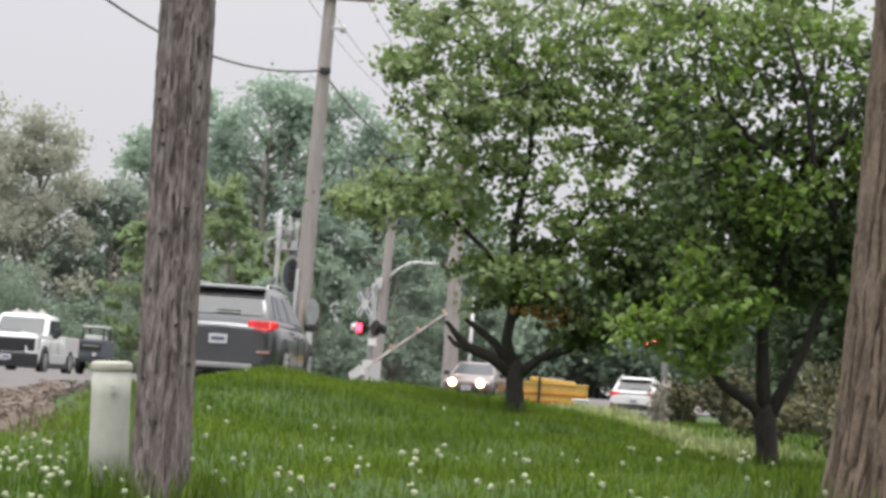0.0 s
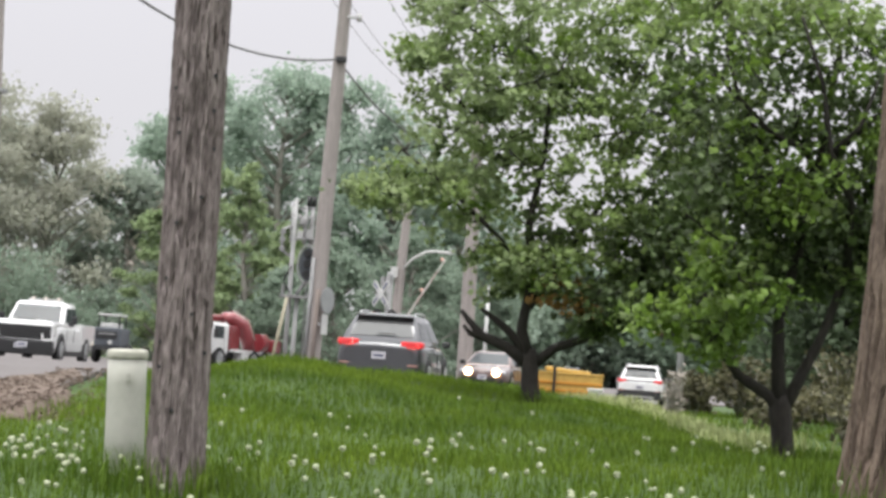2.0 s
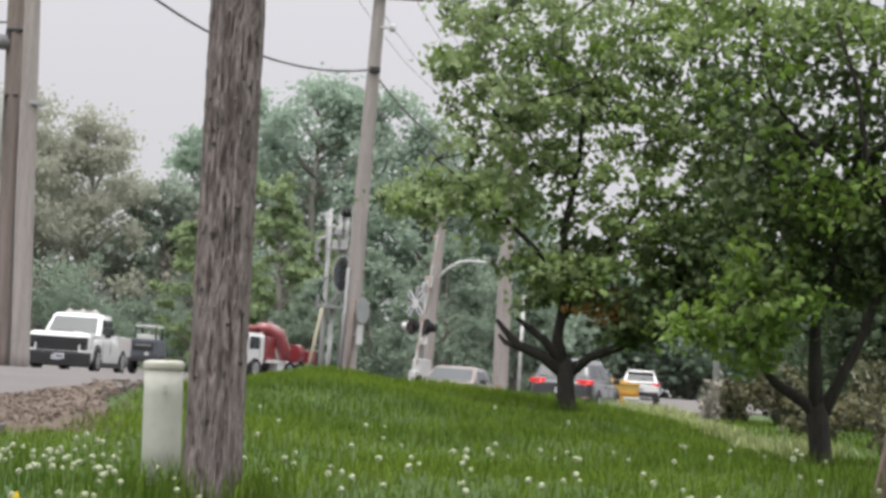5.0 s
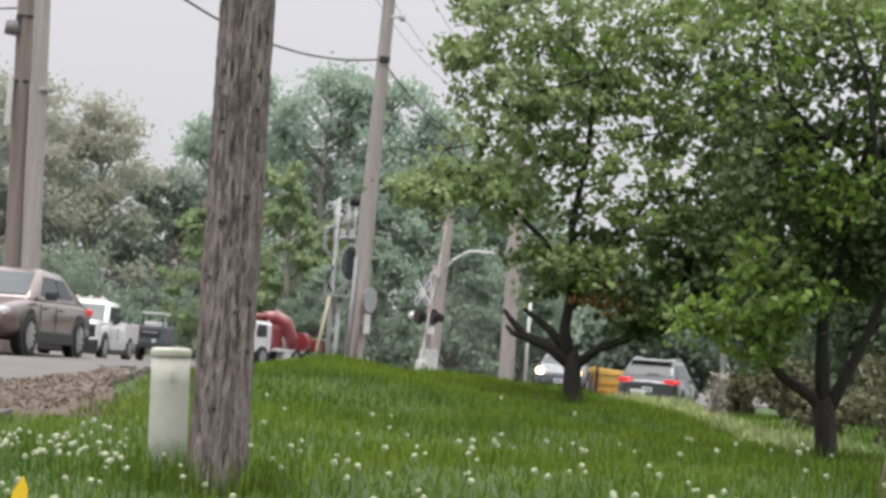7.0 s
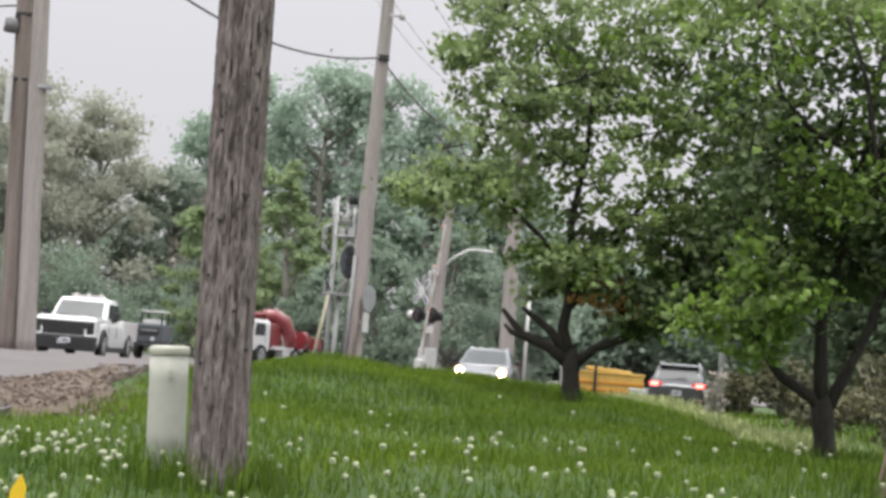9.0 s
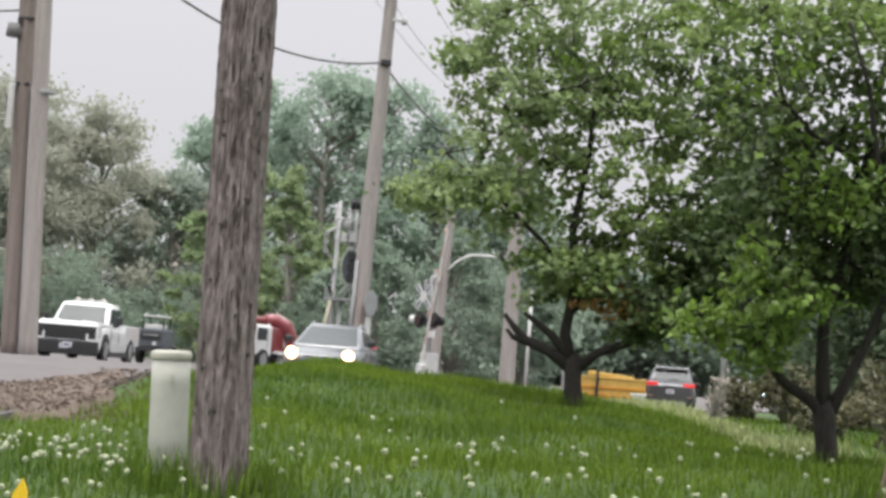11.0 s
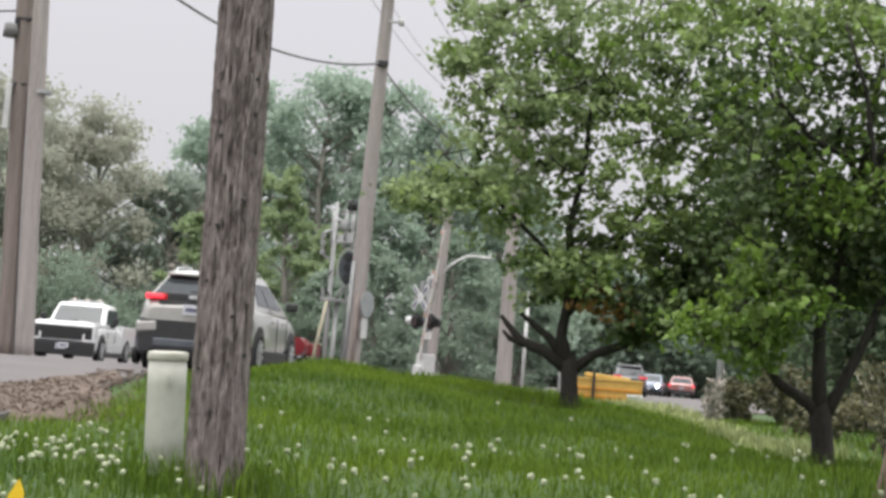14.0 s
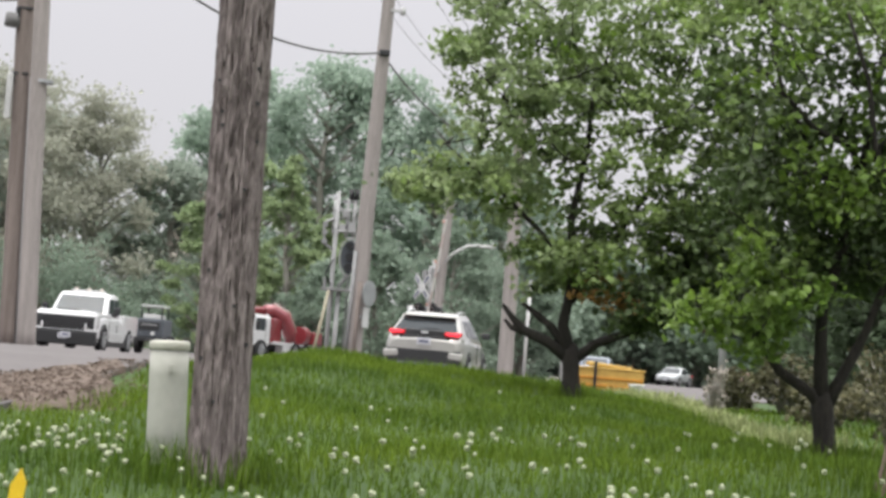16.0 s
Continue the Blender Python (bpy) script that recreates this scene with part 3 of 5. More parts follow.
def street_pole():
    ob = wood_pole((-0.12, 60.0, 0.8), (0.12, 60.0, 7.4), 0.19, 0.14, M_POLE2, "pale wooden pole carrying a curved street lamp arm")
    arm = tube("lamp_arm", [(0.2, -0.1, 4.2), (0.5, -0.15, 4.55), (0.95, -0.2, 4.82), (1.35, -0.2, 4.87)], [0.045] * 4, M_ALU, ob)
    part("lamp_head", boxes(((1.62, -0.2, 4.84), (0.55, 0.2, 0.1)), bevel=0.035), M_ALU, arm, "grey street lamp head")
    part("junction_box", boxes(((-0.08, -0.25, 4.05), (0.24, 0.16, 0.36)), bevel=0.015), M_ALU, ob)
    p = wood_pole((2.66, 66.0, 0.8), (2.52, 66.0, 11.8), 0.30, 0.2, M_POLE2, "thick pale wooden pole beyond the crossing")
    part("crossarm", boxes(((0, -0.2, 10.8), (2.4, 0.1, 0.12)), bevel=0.01), M_POLE3, p)
    for x, y, h in ((3.55, 70, 4.3), (5.6, 78, 3.4)):
        q = empty("steel_post", pose(x, y, 0.85), "thin grey steel post beyond the crossing", "post")
        tube("shaft", [(0, 0, 0), (0, 0, h)], 0.07, M_ALU, q)
        part("cap", disc_bm(0.085, 0.04, 14, "z", (0, 0, h)), M_ALU, q)


SIGNALS, BRAKES = [], []


def crossing_signal(x, y, z, rz, gate, label):
    """Crossbuck, two lamps that swap, gate machine and arm."""
    ob = empty("crossing_signal", pose(x, y, z, 0, 0, rz), label, "crossing signal")
    tube("mast", [(0, 0, 0), (0, 0, 3.95)], 0.10, M_GREY, ob, n=14)
    part("base", boxes(((0, 0, 0.06), (0.5, 0.5, 0.24)), bevel=0.03), M_CONC, ob)
    for a in (45, -45):
        buck = part("crossbuck_blade", boxes(((0, -0.34 - 0.014 * (a > 0), 3.25), (1.05, 0.012, 0.2), pose(0, 0, 0, 0, a, 0)), bevel=0.002), M_ALU, ob)
        # illegible lettering as bars
        for s in (-1, 1):
            part("lettering", boxes(((s * 0.33 * math.cos(radians(a)), -0.358 - 0.014 * (a > 0), 3.25 - s * 0.33 * math.sin(radians(a))), (0.3, 0.006, 0.07), pose(0, 0, 0, 0, a, 0))), M_BAR, buck)
    part("blade_bracket", boxes(((0, -0.2, 3.25), (0.08, 0.27, 0.08))), M_GREY, ob)
    part("lamp_bar", boxes(((0, -0.1, 2.5), (0.9, 0.06, 0.07)), bevel=0.01), M_BLACK, ob)
    for side in (-1, 1):
        part("lamp_backing", disc_bm(0.26, 0.02, 26, "y", (side * 0.38, -0.135, 2.5)), M_BLACK, ob, "round black lamp backing")
        hood = bmesh.new()
        bmesh.ops.create_cone(hood, cap_ends=False, segments=24, radius1=0.17, radius2=0.17, depth=0.10, matrix=pose(side * 0.38, -0.19, 2.5, 90))
        part("lamp_hood", hood, M_BLACK, ob)
        flip = new("lens")
        flip.parent = ob
        flip.matrix_local = pose(side * 0.38, -0.215, 2.5)
        dome = bmesh.new()
        bmesh.ops.create_uvsphere(dome, u_segments=20, v_segments=10, radius=0.15, matrix=Matrix.Diagonal((1, .42, 1, 1)))
        bmesh.ops.delete(dome, geom=[v for v in dome.verts if v.co.y > .012], context="VERTS")
        part("lit_face", dome, M_REDGLOW, flip, "glowing red lens", smooth=True)
        part("dark_face", disc_bm(0.166, 0.02, 24, "y", (0, 0.024, 0)), M_REDDARK, flip, "unlit lens")
        SIGNALS.append((flip, side))
    for side in (-1, 1):
        part("rear_lamp", disc_bm(0.15, 0.14, 20, "y", (side * 0.38, 0.12, 2.5)), M_BLACK, ob)
    tube("side_lamp", [(-0.76, -0.12, 2.52), (-0.66, -0.20, 2.52)], [0.12, 0.14], M_DISCPALE, ob, "pale side lamp")
    part("bell_box", boxes(((-0.15, -0.12, 3.65), (0.2, 0.16, 0.3)), ((0.16, -0.1, 3.72), (0.09, 0.12, 0.32)), bevel=0.02), M_GREY, ob)
    if gate:
        part("sign_plate", boxes(((0.22, -0.12, 2.06), (0.42, 0.012, 0.22)), bevel=0.003), M_WHITE, ob)
    if gate:
        part("gate_machine", boxes(((0.03, 0.05, 1.12), (0.42, 0.46, 0.7)), bevel=0.03), M_ALU, ob, "grey gate machine box")
        arm = new("gate_arm")
        arm.parent = ob
        arm.matrix_local = pose(0.05, -0.25, 1.2)
        part("counterweight", boxes(((-0.42, 0, 0), (0.62, 0.12, 0.34)), bevel=0.02), M_ALU, arm)
        for k in range(9):
            c = M_PINK if k % 2 else M_CONC
            part("arm_stripe", boxes(((0.3 + 0.47 * k, 0, 0), (0.47, 0.04, 0.10 - 0.006 * k)), bevel=0.006), c, arm)
        for d in (1.5, 2.9, 4.2):
            part("arm_lamp", disc_bm(0.05, 0.09, 12, "z", (d, 0, 0.1)), M_RED, arm)
        return arm
    return None


near_pole()
pedestal()
left_poles()
middle_pole()
signal_mast()
street_pole()
GATE = crossing_signal(-0.30, 57.0, 0.74, -52, True, "grey railway crossing signal with red lamps and striped gate arm")
crossing_signal(7.75, 48.0, 0.66, -30, False, "railway crossing signal with red lamps half hidden by leaves")


# ------------------------------------------------------------ vehicles
def rounded_ring(hx, y0, y1, z, r, n=4):
    pts = []
    for cx, cy, a0 in ((hx - r, y1 - r, 0), (-hx + r, y1 - r, 90), (-hx + r, y0 + r, 180), (hx - r, y0 + r, 270)):
        for k in range(n + 1):
            a = radians(a0 + 90 * k / n)
            pts.append((cx + r * math.cos(a), cy + r * math.sin(a), z))
    return pts


def loft(rings, cap=True):
    n = len(rings[0])
    v = [p for r in rings for p in r]
    f = []
    for i in range(len(rings) - 1):
        for k in range(n):
            a, b = i * n + k, i * n + (k + 1) % n
            f.append((a, b, b + n, a + n))
    if cap:
        f.append(tuple(range(n - 1, -1, -1)))
        f.append(tuple(range((len(rings) - 1) * n, len(rings) * n)))
    return v, f


def slab(c4, u0, u1, v0, v1, lift, thick):
    """A thin pane on the quad c4 (bl, br, tr, tl), between the shares u0..u1, v0..v1."""
    bl, br, tr, tl = [Vector(c) for c in c4]
    n = (br - bl).cross(tl - bl).normalized()
    def at(u, v):
        return bl.lerp(br, u).lerp(tl.lerp(tr, u), v)
    q = [at(u0, v0), at(u1, v0), at(u1, v1), at(u0, v1)]
    v = [p + n * lift for p in q] + [p + n * (lift + thick) for p in q]
    return v, [(0, 3, 2, 1), (4, 5, 6, 7), (0, 1, 5, 4), (1, 2, 6, 5), (2, 3, 7, 6), (3, 0, 4, 7)]


def wheel(car_ob, x, y, r):
    w = new("wheel")
    w.parent = car_ob
    w.matrix_local = pose(x, y, r)
    s = 1 if x > 0 else -1
    bm = bmesh.new()
    prof = [(r * 0.66, 0.11), (r * 0.94, 0.115), (r, 0.08), (r, -0.08), (r * 0.94, -0.115), (r * 0.66, -0.11)]
    n = 28
    v = [(d, math.cos(2 * math.pi * k / n) * q, math.sin(2 * math.pi * k / n) * q) for k in range(n) for q, d in prof]
    m = len(prof)
    f = [(k * m + j, k * m + (j + 1) % m, ((k + 1) % n) * m + (j + 1) % m, ((k + 1) % n) * m + j) for k in range(n) for j in range(m)]
    bm.free()
    mesh_ob("tyre", v, f, M_TYRE, w, smooth=True)
    bm = disc_bm(r * 0.66, 0.05, 24, "x", (s * 0.075, 0, 0))
    for k in range(5):
        add_box(bm, (s * 0.10, 0, 0), (0.05, r * 0.14, r * 1.24), pose(0, 0, 0, 36 * k))
    part("rim", bm, M_RIM, w)
    return w


def car(name, label, L, W, H, body, style="suv", tail=M_TAIL, head=M_CLEAR, clad=M_TRIM, wheel_r=0.35, category="car", light=None, rails=True, lamp_x=.72):
    """A road car, forward along +y, on the ground at its origin."""
    ob = empty(name, Matrix.Identity(4), label, category)
    hw = W / 2
    b = H * {"sedan": .63, "hatch": .62}.get(style, .60)
    st = [(-.5, .80, .36, b * .88), (-.49, .90, .30, b * .97), (-.46, .97, .27, b), (-.36, 1, .22, b + .01), (0, 1, .21, b), (.2, 1, .22, b - .01),
          (.27, .995, .23, b - .02), (.40, .97, .25, b * .90), (.465, .91, .28, b * .82), (.492, .82, .32, b * .74), (.5, .72, .38, b * .64)]
    if style == "hatch":
        st = [(f, w, zb, zt * (1 + .03 * max(0, -.1 - f) / .4)) for f, w, zb, zt in st]
    rings = []
    for f, w, zb, zt in st:
        w *= hw
        h = [(0, zb), (.80 * w, zb), (.95 * w, zb + .08), (w, zb + .3 * (zt - zb)), (.992 * w, zb + .6 * (zt - zb)), (.985 * w, zb + .72 * (zt - zb)), (.96 * w, zb + .88 * (zt - zb)), (.92 * w, zt - .015), (.80 * w, zt + .012), (0, zt + .035)]
        rings.append([(x, f * L, z) for x, z in h] + [(-x, f * L, z) for x, z in h[-2:0:-1]])
    v, f = loft(rings)
    mesh_ob("body", v, f, body, ob, smooth=True)
    ob.children[0].data.polygons[-1].use_smooth = ob.children[0].data.polygons[-2].use_smooth = False
    # cabin
    if style == "sedan":
        yb0, yb1, yr0, yr1 = -.40 * L, .24 * L, -.24 * L, .06 * L
    elif style == "pickup":
        yb0, yb1, yr0, yr1 = -.14 * L, .23 * L, -.12 * L, .12 * L
    elif style == "hatch":
        yb0, yb1, yr0, yr1 = -.475 * L, .27 * L, -.345 * L, .03 * L
    else:
        yb0, yb1, yr0, yr1 = -.475 * L, .24 * L, -.375 * L, .06 * L
    drop = {"hatch": .09, "suv": .05, "sedan": .05, "pickup": .01}[style]
    zt = H * 0.955
    xb, xr = .93 * hw, {"suv": .70, "hatch": .70, "pickup": .80}.get(style, .735) * hw
    rr = [rounded_ring(xb, yb0, yb1, b - .05, .10), rounded_ring(xb * .99, yb0 + .01, yb1 - .02, b + .02, .10),
          rounded_ring(xr, yr0, yr1, zt, .12), rounded_ring(xr - .06, yr0 + .07, yr1 - .1, H - .015, .12), rounded_ring(xr - .25, yr0 + .25, yr1 - .3, H, .12)]
    # the roof falls off to the rear and a little to the front
    for ring in rr[2:]:
        for i, (x, y, z) in enumerate(ring):
            u = (yr1 - y) / (yr1 - yr0)
            ring[i] = (x, y, z - drop * max(0, u - .25) ** 2 * 1.7 - .03 * max(0, .35 - u))
    v, f = loft(rr)
    mesh_ob("cabin", v, f, body, ob, smooth=True)
    B = {"fl": (-xb * .99, yb1 - .02, b + .02), "fr": (xb * .99, yb1 - .02, b + .02), "bl": (-xb * .99, yb0 + .01, b + .02), "br": (xb * .99, yb0 + .01, b + .02)}
    zf, zr_ = zt - .01, zt - drop * .95
    T = {"fl": (-xr, yr1, zf), "fr": (xr, yr1, zf), "bl": (-xr, yr0, zr_), "br": (xr, yr0, zr_)}
    def pane(nm, c4, u0, u1, v0, v1):
        v, f = slab(c4, u0, u1, v0, v1, 0.004, 0.012)
        mesh_ob(nm, v, f, M_SHIELD if nm == "windshield" else M_GLASS, ob, "dark tinted glass")
    pane("windshield", (B["fr"], B["fl"], T["fl"], T["fr"]), .07, .93, .06, .94)
    pane("rear_window", (B["bl"], B["br"], T["br"], T["bl"]), .05 if style == "hatch" else .09, .95 if style == "hatch" else .91, {"suv": .2, "hatch": .04}.get(style, .14), .9)
    # shadow of the spoiler, laid on the rear glass as a black sheet
    if style in ("suv", "hatch"):
        v, f = slab((B["bl"], B["br"], T["br"], T["bl"]), .06, .94, .74, .93, .017, .01)
        mesh_ob("window_top_band", v, f, M_BLACK, ob, "black sheet painting the roof spoiler shade on the glass")
    for s, c4 in (("r", (B["br"], B["fr"], T["fr"], T["br"])), ("l", (B["fl"], B["bl"], T["bl"], T["fl"]))):
        cuts = {"suv": ((.05, .19), (.22, .50), (.53, .90)), "hatch": ((.26, .51), (.535, .88)), "sedan": ((.22, .50), (.53, .88)), "pickup": ((.08, .46), (.50, .90))}[style]
        for u0, u1 in cuts:
            if s == "l":
                u0, u1 = 1 - u1, 1 - u0
            pane("side_window", c4, u0, u1, .13, .86)
    # trim
    part("front_bumper", boxes(((0, .478 * L, .36), (W * .82, .16, .20)), bevel=0.05), clad, ob)
    part("rear_bumper", boxes(((0, -.482 * L, .49 if style == "hatch" else .44), (W * .93, .17, {"suv": .40, "hatch": .56}.get(style, .26))), bevel=0.05), clad, ob)
    part("rear_diffuser", boxes(((0, -.492 * L, .33), (W * .62, .12, .10)), bevel=0.03), M_GREY if style == "suv" else clad, ob)
    for s in (-1, 1):
        part("sill", boxes(((s * (hw - .02), 0, .30), (.07, L * .54, .20)), bevel=0.02), clad, ob)
        m = part("mirror", boxes(((s * (hw + .09), yb1 - (.5 if style == "hatch" else .42), b + (.16 if style == "hatch" else .08)), (.20, .12, .15)), bevel=0.04), clad, ob)
        for y0 in (-.06 * L, .12 * L):
            part("door_handle", boxes(((s * (hw + .004), y0, b * .86), (.03, .2, .035)), bevel=0.008), body, ob)
            part("door_gap", boxes(((s * (hw - .001), y0 + .07 * L, b * .62), (.012, .012, b * .6))), M_TRIM, ob)
        for y0 in (-.295 * L, .30 * L):
            part("wheel_arch", disc_bm(wheel_r + .075, .05, 26, "x", (s * (hw - .018), y0, wheel_r + .015)), clad, ob)
            wheel(ob, s * (hw - .085), y0, wheel_r)
        if rails and style in ("suv", "hatch"):
            tube("roof_rail", [(s * xr * .9, yr0 + .2, zt - drop * .8), (s * xr * .9, yr0 + .32, H + .015 - drop * .55), (s * xr * .9, (yr0 + yr1) / 2, H + .02 - drop * .1), (s * xr * .9, yr1 - .4, H + .015), (s * xr * .9, yr1 - .25, zt)], .02, M_RIM, ob, n=8)
    # lamps
    tz = b * {"sedan": .88, "hatch": 1.09}.get(style, .98)
    wide = .46 if light else .34
    edge = hw * (.86 if style == "hatch" else .95)
    for s in (-1, 1):
        part("tail_lamp", boxes(((s * (edge - wide / 2), -.478 * L, tz), (wide, .16, .14 if style != "hatch" else .10)), ((s * (edge - .02 * hw), -.455 * L, tz + .01), (.10, .22, .12 if style != "hatch" else .09)), bevel=0.03), M_LENS if style == "hatch" else tail, ob, "red tail lamp")
        if style == "hatch":
            part("lamp_strip", boxes(((s * (edge - wide * .45), -.478 * L - .085, tz), (wide * .8, .02, .045)), ((s * (edge - .05 * hw), -.478 * L - .085, tz), (.09, .02, .075)), bevel=.008), tail, ob, "glowing red light strip")
        part("head_lamp", boxes(((s * (hw * .70), .468 * L, b * .74), (.34, .20, .13)), bevel=0.045), M_CLEAR, ob)
        if light:
            bl = new("brake_lens")
            bl.parent = ob
            bl.matrix_local = pose(s * (hw * .95 - .2), -.5 * L - .05, tz)
            part("lit_face", boxes(((0, -.022, 0), (.26, .02, .12)), bevel=.008), M_BRIGHT, bl, "bright red lit face")
            part("dark_face", boxes(((0, .012, 0), (.26, .02, .12)), bevel=.008), M_TAIL, bl)
            BRAKES.append(bl)
        if head is not M_CLEAR:
            # wider disc behind the lamp; glows as its halo on warm lamps
            part("lamp_bowl", disc_bm(.15, .03, 20, "y", (s * hw * lamp_x, .508 * L, b * (.72 if style == "sedan" else .80))), M_HALO if head is M_LAMP else M_CLEAR, ob, "disc round the headlamp added for its glare halo")
            part("lit_lamp", disc_bm(.10, .04, 20, "y", (s * hw * lamp_x, .514 * L, b * (.72 if style == "sedan" else .80))), head, ob, "bright glowing headlamp")
        if style != "hatch":
            part("reflector", boxes(((s * hw * .78, -.5 * L - .012, .58), (.22, .03, .03)), bevel=0.01), M_RED, ob)
    part("grille", boxes(((0, .489 * L, b * .68), (W * .44, .06, .16)), ((0, .497 * L, .40), (W * .5, .05, .12)), bevel=0.02), M_BLACK, ob)
    part("rear_band", boxes(((0, -.486 * L, tz - (.09 if light else .1 if style == "hatch" else .01)), (W * .62, .08, .035 if light else .09)), bevel=0.015), M_RIM if light else M_BLACK, ob)
    for y0, z0 in ((-.506 * L, .91 * b if style == "hatch" else .70 * b + .03), (.512 * L, .46)):
        pl = part("number_plate", boxes(((0, y0, z0), (.31, .02, .16)), bevel=0.004), M_PLATE, ob)
        part("plate_marking", boxes(((0, y0 + (-.012 if y0 < 0 else .012), z0), (.22, .006, .06))), M_BAR, pl)
    if style == "hatch":
        part("gate_panel", boxes(((0, -.478 * L, tz - .02), (W * .60, .10, .2)), bevel=.03), M_TRIM, ob, "black tailgate panel")
        part("gate_crease", boxes(((0, -.497 * L, .74), (W * .84, .05, .025)), bevel=.008), M_TRIM, ob)
        part("skid_plate", boxes(((0, -.5 * L - .01, .40), (W * .66, .06, .14)), bevel=.03), M_DULL, ob, "dull grey skid plate")
        part("emblem", boxes(((0, -.49 * L - .03, tz + .01), (.17, .02, .055)), bevel=.015), M_RIM, ob, "plain chrome emblem")
        for s in (-1, 1):
            part("bumper_wing", boxes(((s * hw * .80, -.489 * L, .64), (.34, .14, .17), pose(0, 0, 0, 0, s * 6, 0)), bevel=.035), body, ob)
    if style in ("suv", "hatch"):
        part("spoiler", boxes(((0, yr0 - .03, zt - drop + .02), (xr * 1.9, .26, .04)), bevel=0.015), body, ob)
        part("rear_wiper", boxes(((.1, -.455 * L, b + .2), (.4, .02, .02))), M_BLACK, ob)
    tube("exhaust", [(hw * .55, -.49 * L, .27), (hw * .55, -.52 * L, .27)], .035, M_RIM, ob, n=10)
    return ob


def pickup():
    L, W, H = 5.9, 2.05, 1.95
    ob = car("pickup_truck", "white pickup truck with black grille parked on the lot", L, W, H, P_WHITE, "pickup", wheel_r=.42, category="truck", clad=M_BLACK, rails=False)
    part("hood", boxes(((0, 1.95, 1.18), (1.86, 1.6, .18)), bevel=.07), P_WHITE, ob)
    part("hood_scoop", boxes(((0, 1.95, 1.275), (.9, 1.0, .06)), bevel=.03), P_WHITE, ob)
    part("hood_vent", boxes(((0, 2.42, 1.31), (.72, .1, .03)), bevel=.01), M_TRIM, ob)
    part("nose", boxes(((0, 2.66, 1.0), (2.06, .54, .42)), bevel=.08), P_WHITE, ob)
    part("grille_panel", boxes(((0, 2.93, .90), (1.94, .06, .44)), bevel=.025), M_BLACK, ob, "large black grille")
    part("lower_bumper", boxes(((0, 2.88, .42), (2.1, .3, .46)), ((0, 2.98, .62), (1.5, .08, .1)), bevel=.05), M_BLACK, ob, "black bumper")
    for z in (.76, .87, .98):
        part("grille_slat", boxes(((0, 2.965, z), (1.3, .02, .03)), bevel=.005), M_TRIM, ob)
    for s in (-1, 1):
        part("head_lamp", boxes(((s * .84, 2.968, .98), (.24, .03, .11)), bevel=.02), M_BLACK, ob)
        part("fender_bracket", boxes(((s * .7, 2.965, .79), (.06, .05, .2)), ((s * .84, 2.965, .68), (.34, .05, .07)), ((s * 1.0, 2.93, .84), (.06, .1, .36)), bevel=.02), P_WHITE, ob, "white lamp surround")
        part("bed_side", boxes(((s * .97, -1.9, .95), (.14, 2.1, .66)), bevel=.03), P_WHITE, ob)
        part("side_skirt", boxes(((s * .99, .05, .5), (.1, 2.1, .36)), bevel=.04), P_WHITE, ob)
        part("tow_mirror", boxes(((s * 1.2, .95, 1.38), (.2, .12, .26)), bevel=.04), M_BLACK, ob)
    part("tailgate", boxes(((0, -2.9, .96), (1.9, .1, .6)), bevel=.02), P_WHITE, ob)
    bar = part("light_bar", boxes(((0, .1, 1.99), (1.1, .3, .07)), bevel=.02), M_ALU, ob)
    for x in (-.42, 0, .42):
        part("beacon", disc_bm(.07, .08, 16, "z", (x, .1, 2.06)), M_BEACON, bar, "amber beacon")
    pl = part("front_plate", boxes(((-.1, 3.05, .50), (.32, .03, .17)), bevel=.005), M_PLATE, ob)
    part("plate_marking", boxes(((-.1, 3.07, .50), (.2, .008, .06))), M_BAR, pl)
    return ob


def trailer():
    ob = empty("equipment_trailer", pose(-10.85, 69, 1.09, 0, 0, -4), "dark equipment trailer carrying a compressor behind the truck", "trailer")
    part("bed", boxes(((0, 0, .55), (1.2, 2.6, .14)), bevel=.02), M_TRIM, ob)
    part("machine", boxes(((0, -.3, .98), (1.05, 1.7, .72)), bevel=.06), M_DULL, ob)
    part("front_grille", boxes(((0, -1.16, 1.05), (.8, .03, .3)), bevel=.01), M_BLACK, ob)
    part("grille_bar", boxes(((0, -1.18, 1.1), (.62, .02, .05)), bevel=.006), M_GREY, ob)
    part("lamp", disc_bm(.08, .04, 14, "y", (.16, -1.17, .78)), M_ALU, ob)
    part("canopy", boxes(((0, -.3, 1.83), (.86, 1.2, .07)), bevel=.025), M_ALU, ob, "pale grey canopy")
    part("engine_cover", boxes(((0, -.4, 1.42), (.7, .9, .2)), bevel=.05), M_ALU, ob, "pale grey engine cover")
    for x in (-.4, .4):
        for y in (-.85, .25):
            tube("canopy_post", [(x, y, 1.3), (x, y, 1.82)], .03, M_TRIM, ob, n=8)
    for s in (-1, 1):
        wheel(ob, s * .62, 0, .36)
    return ob


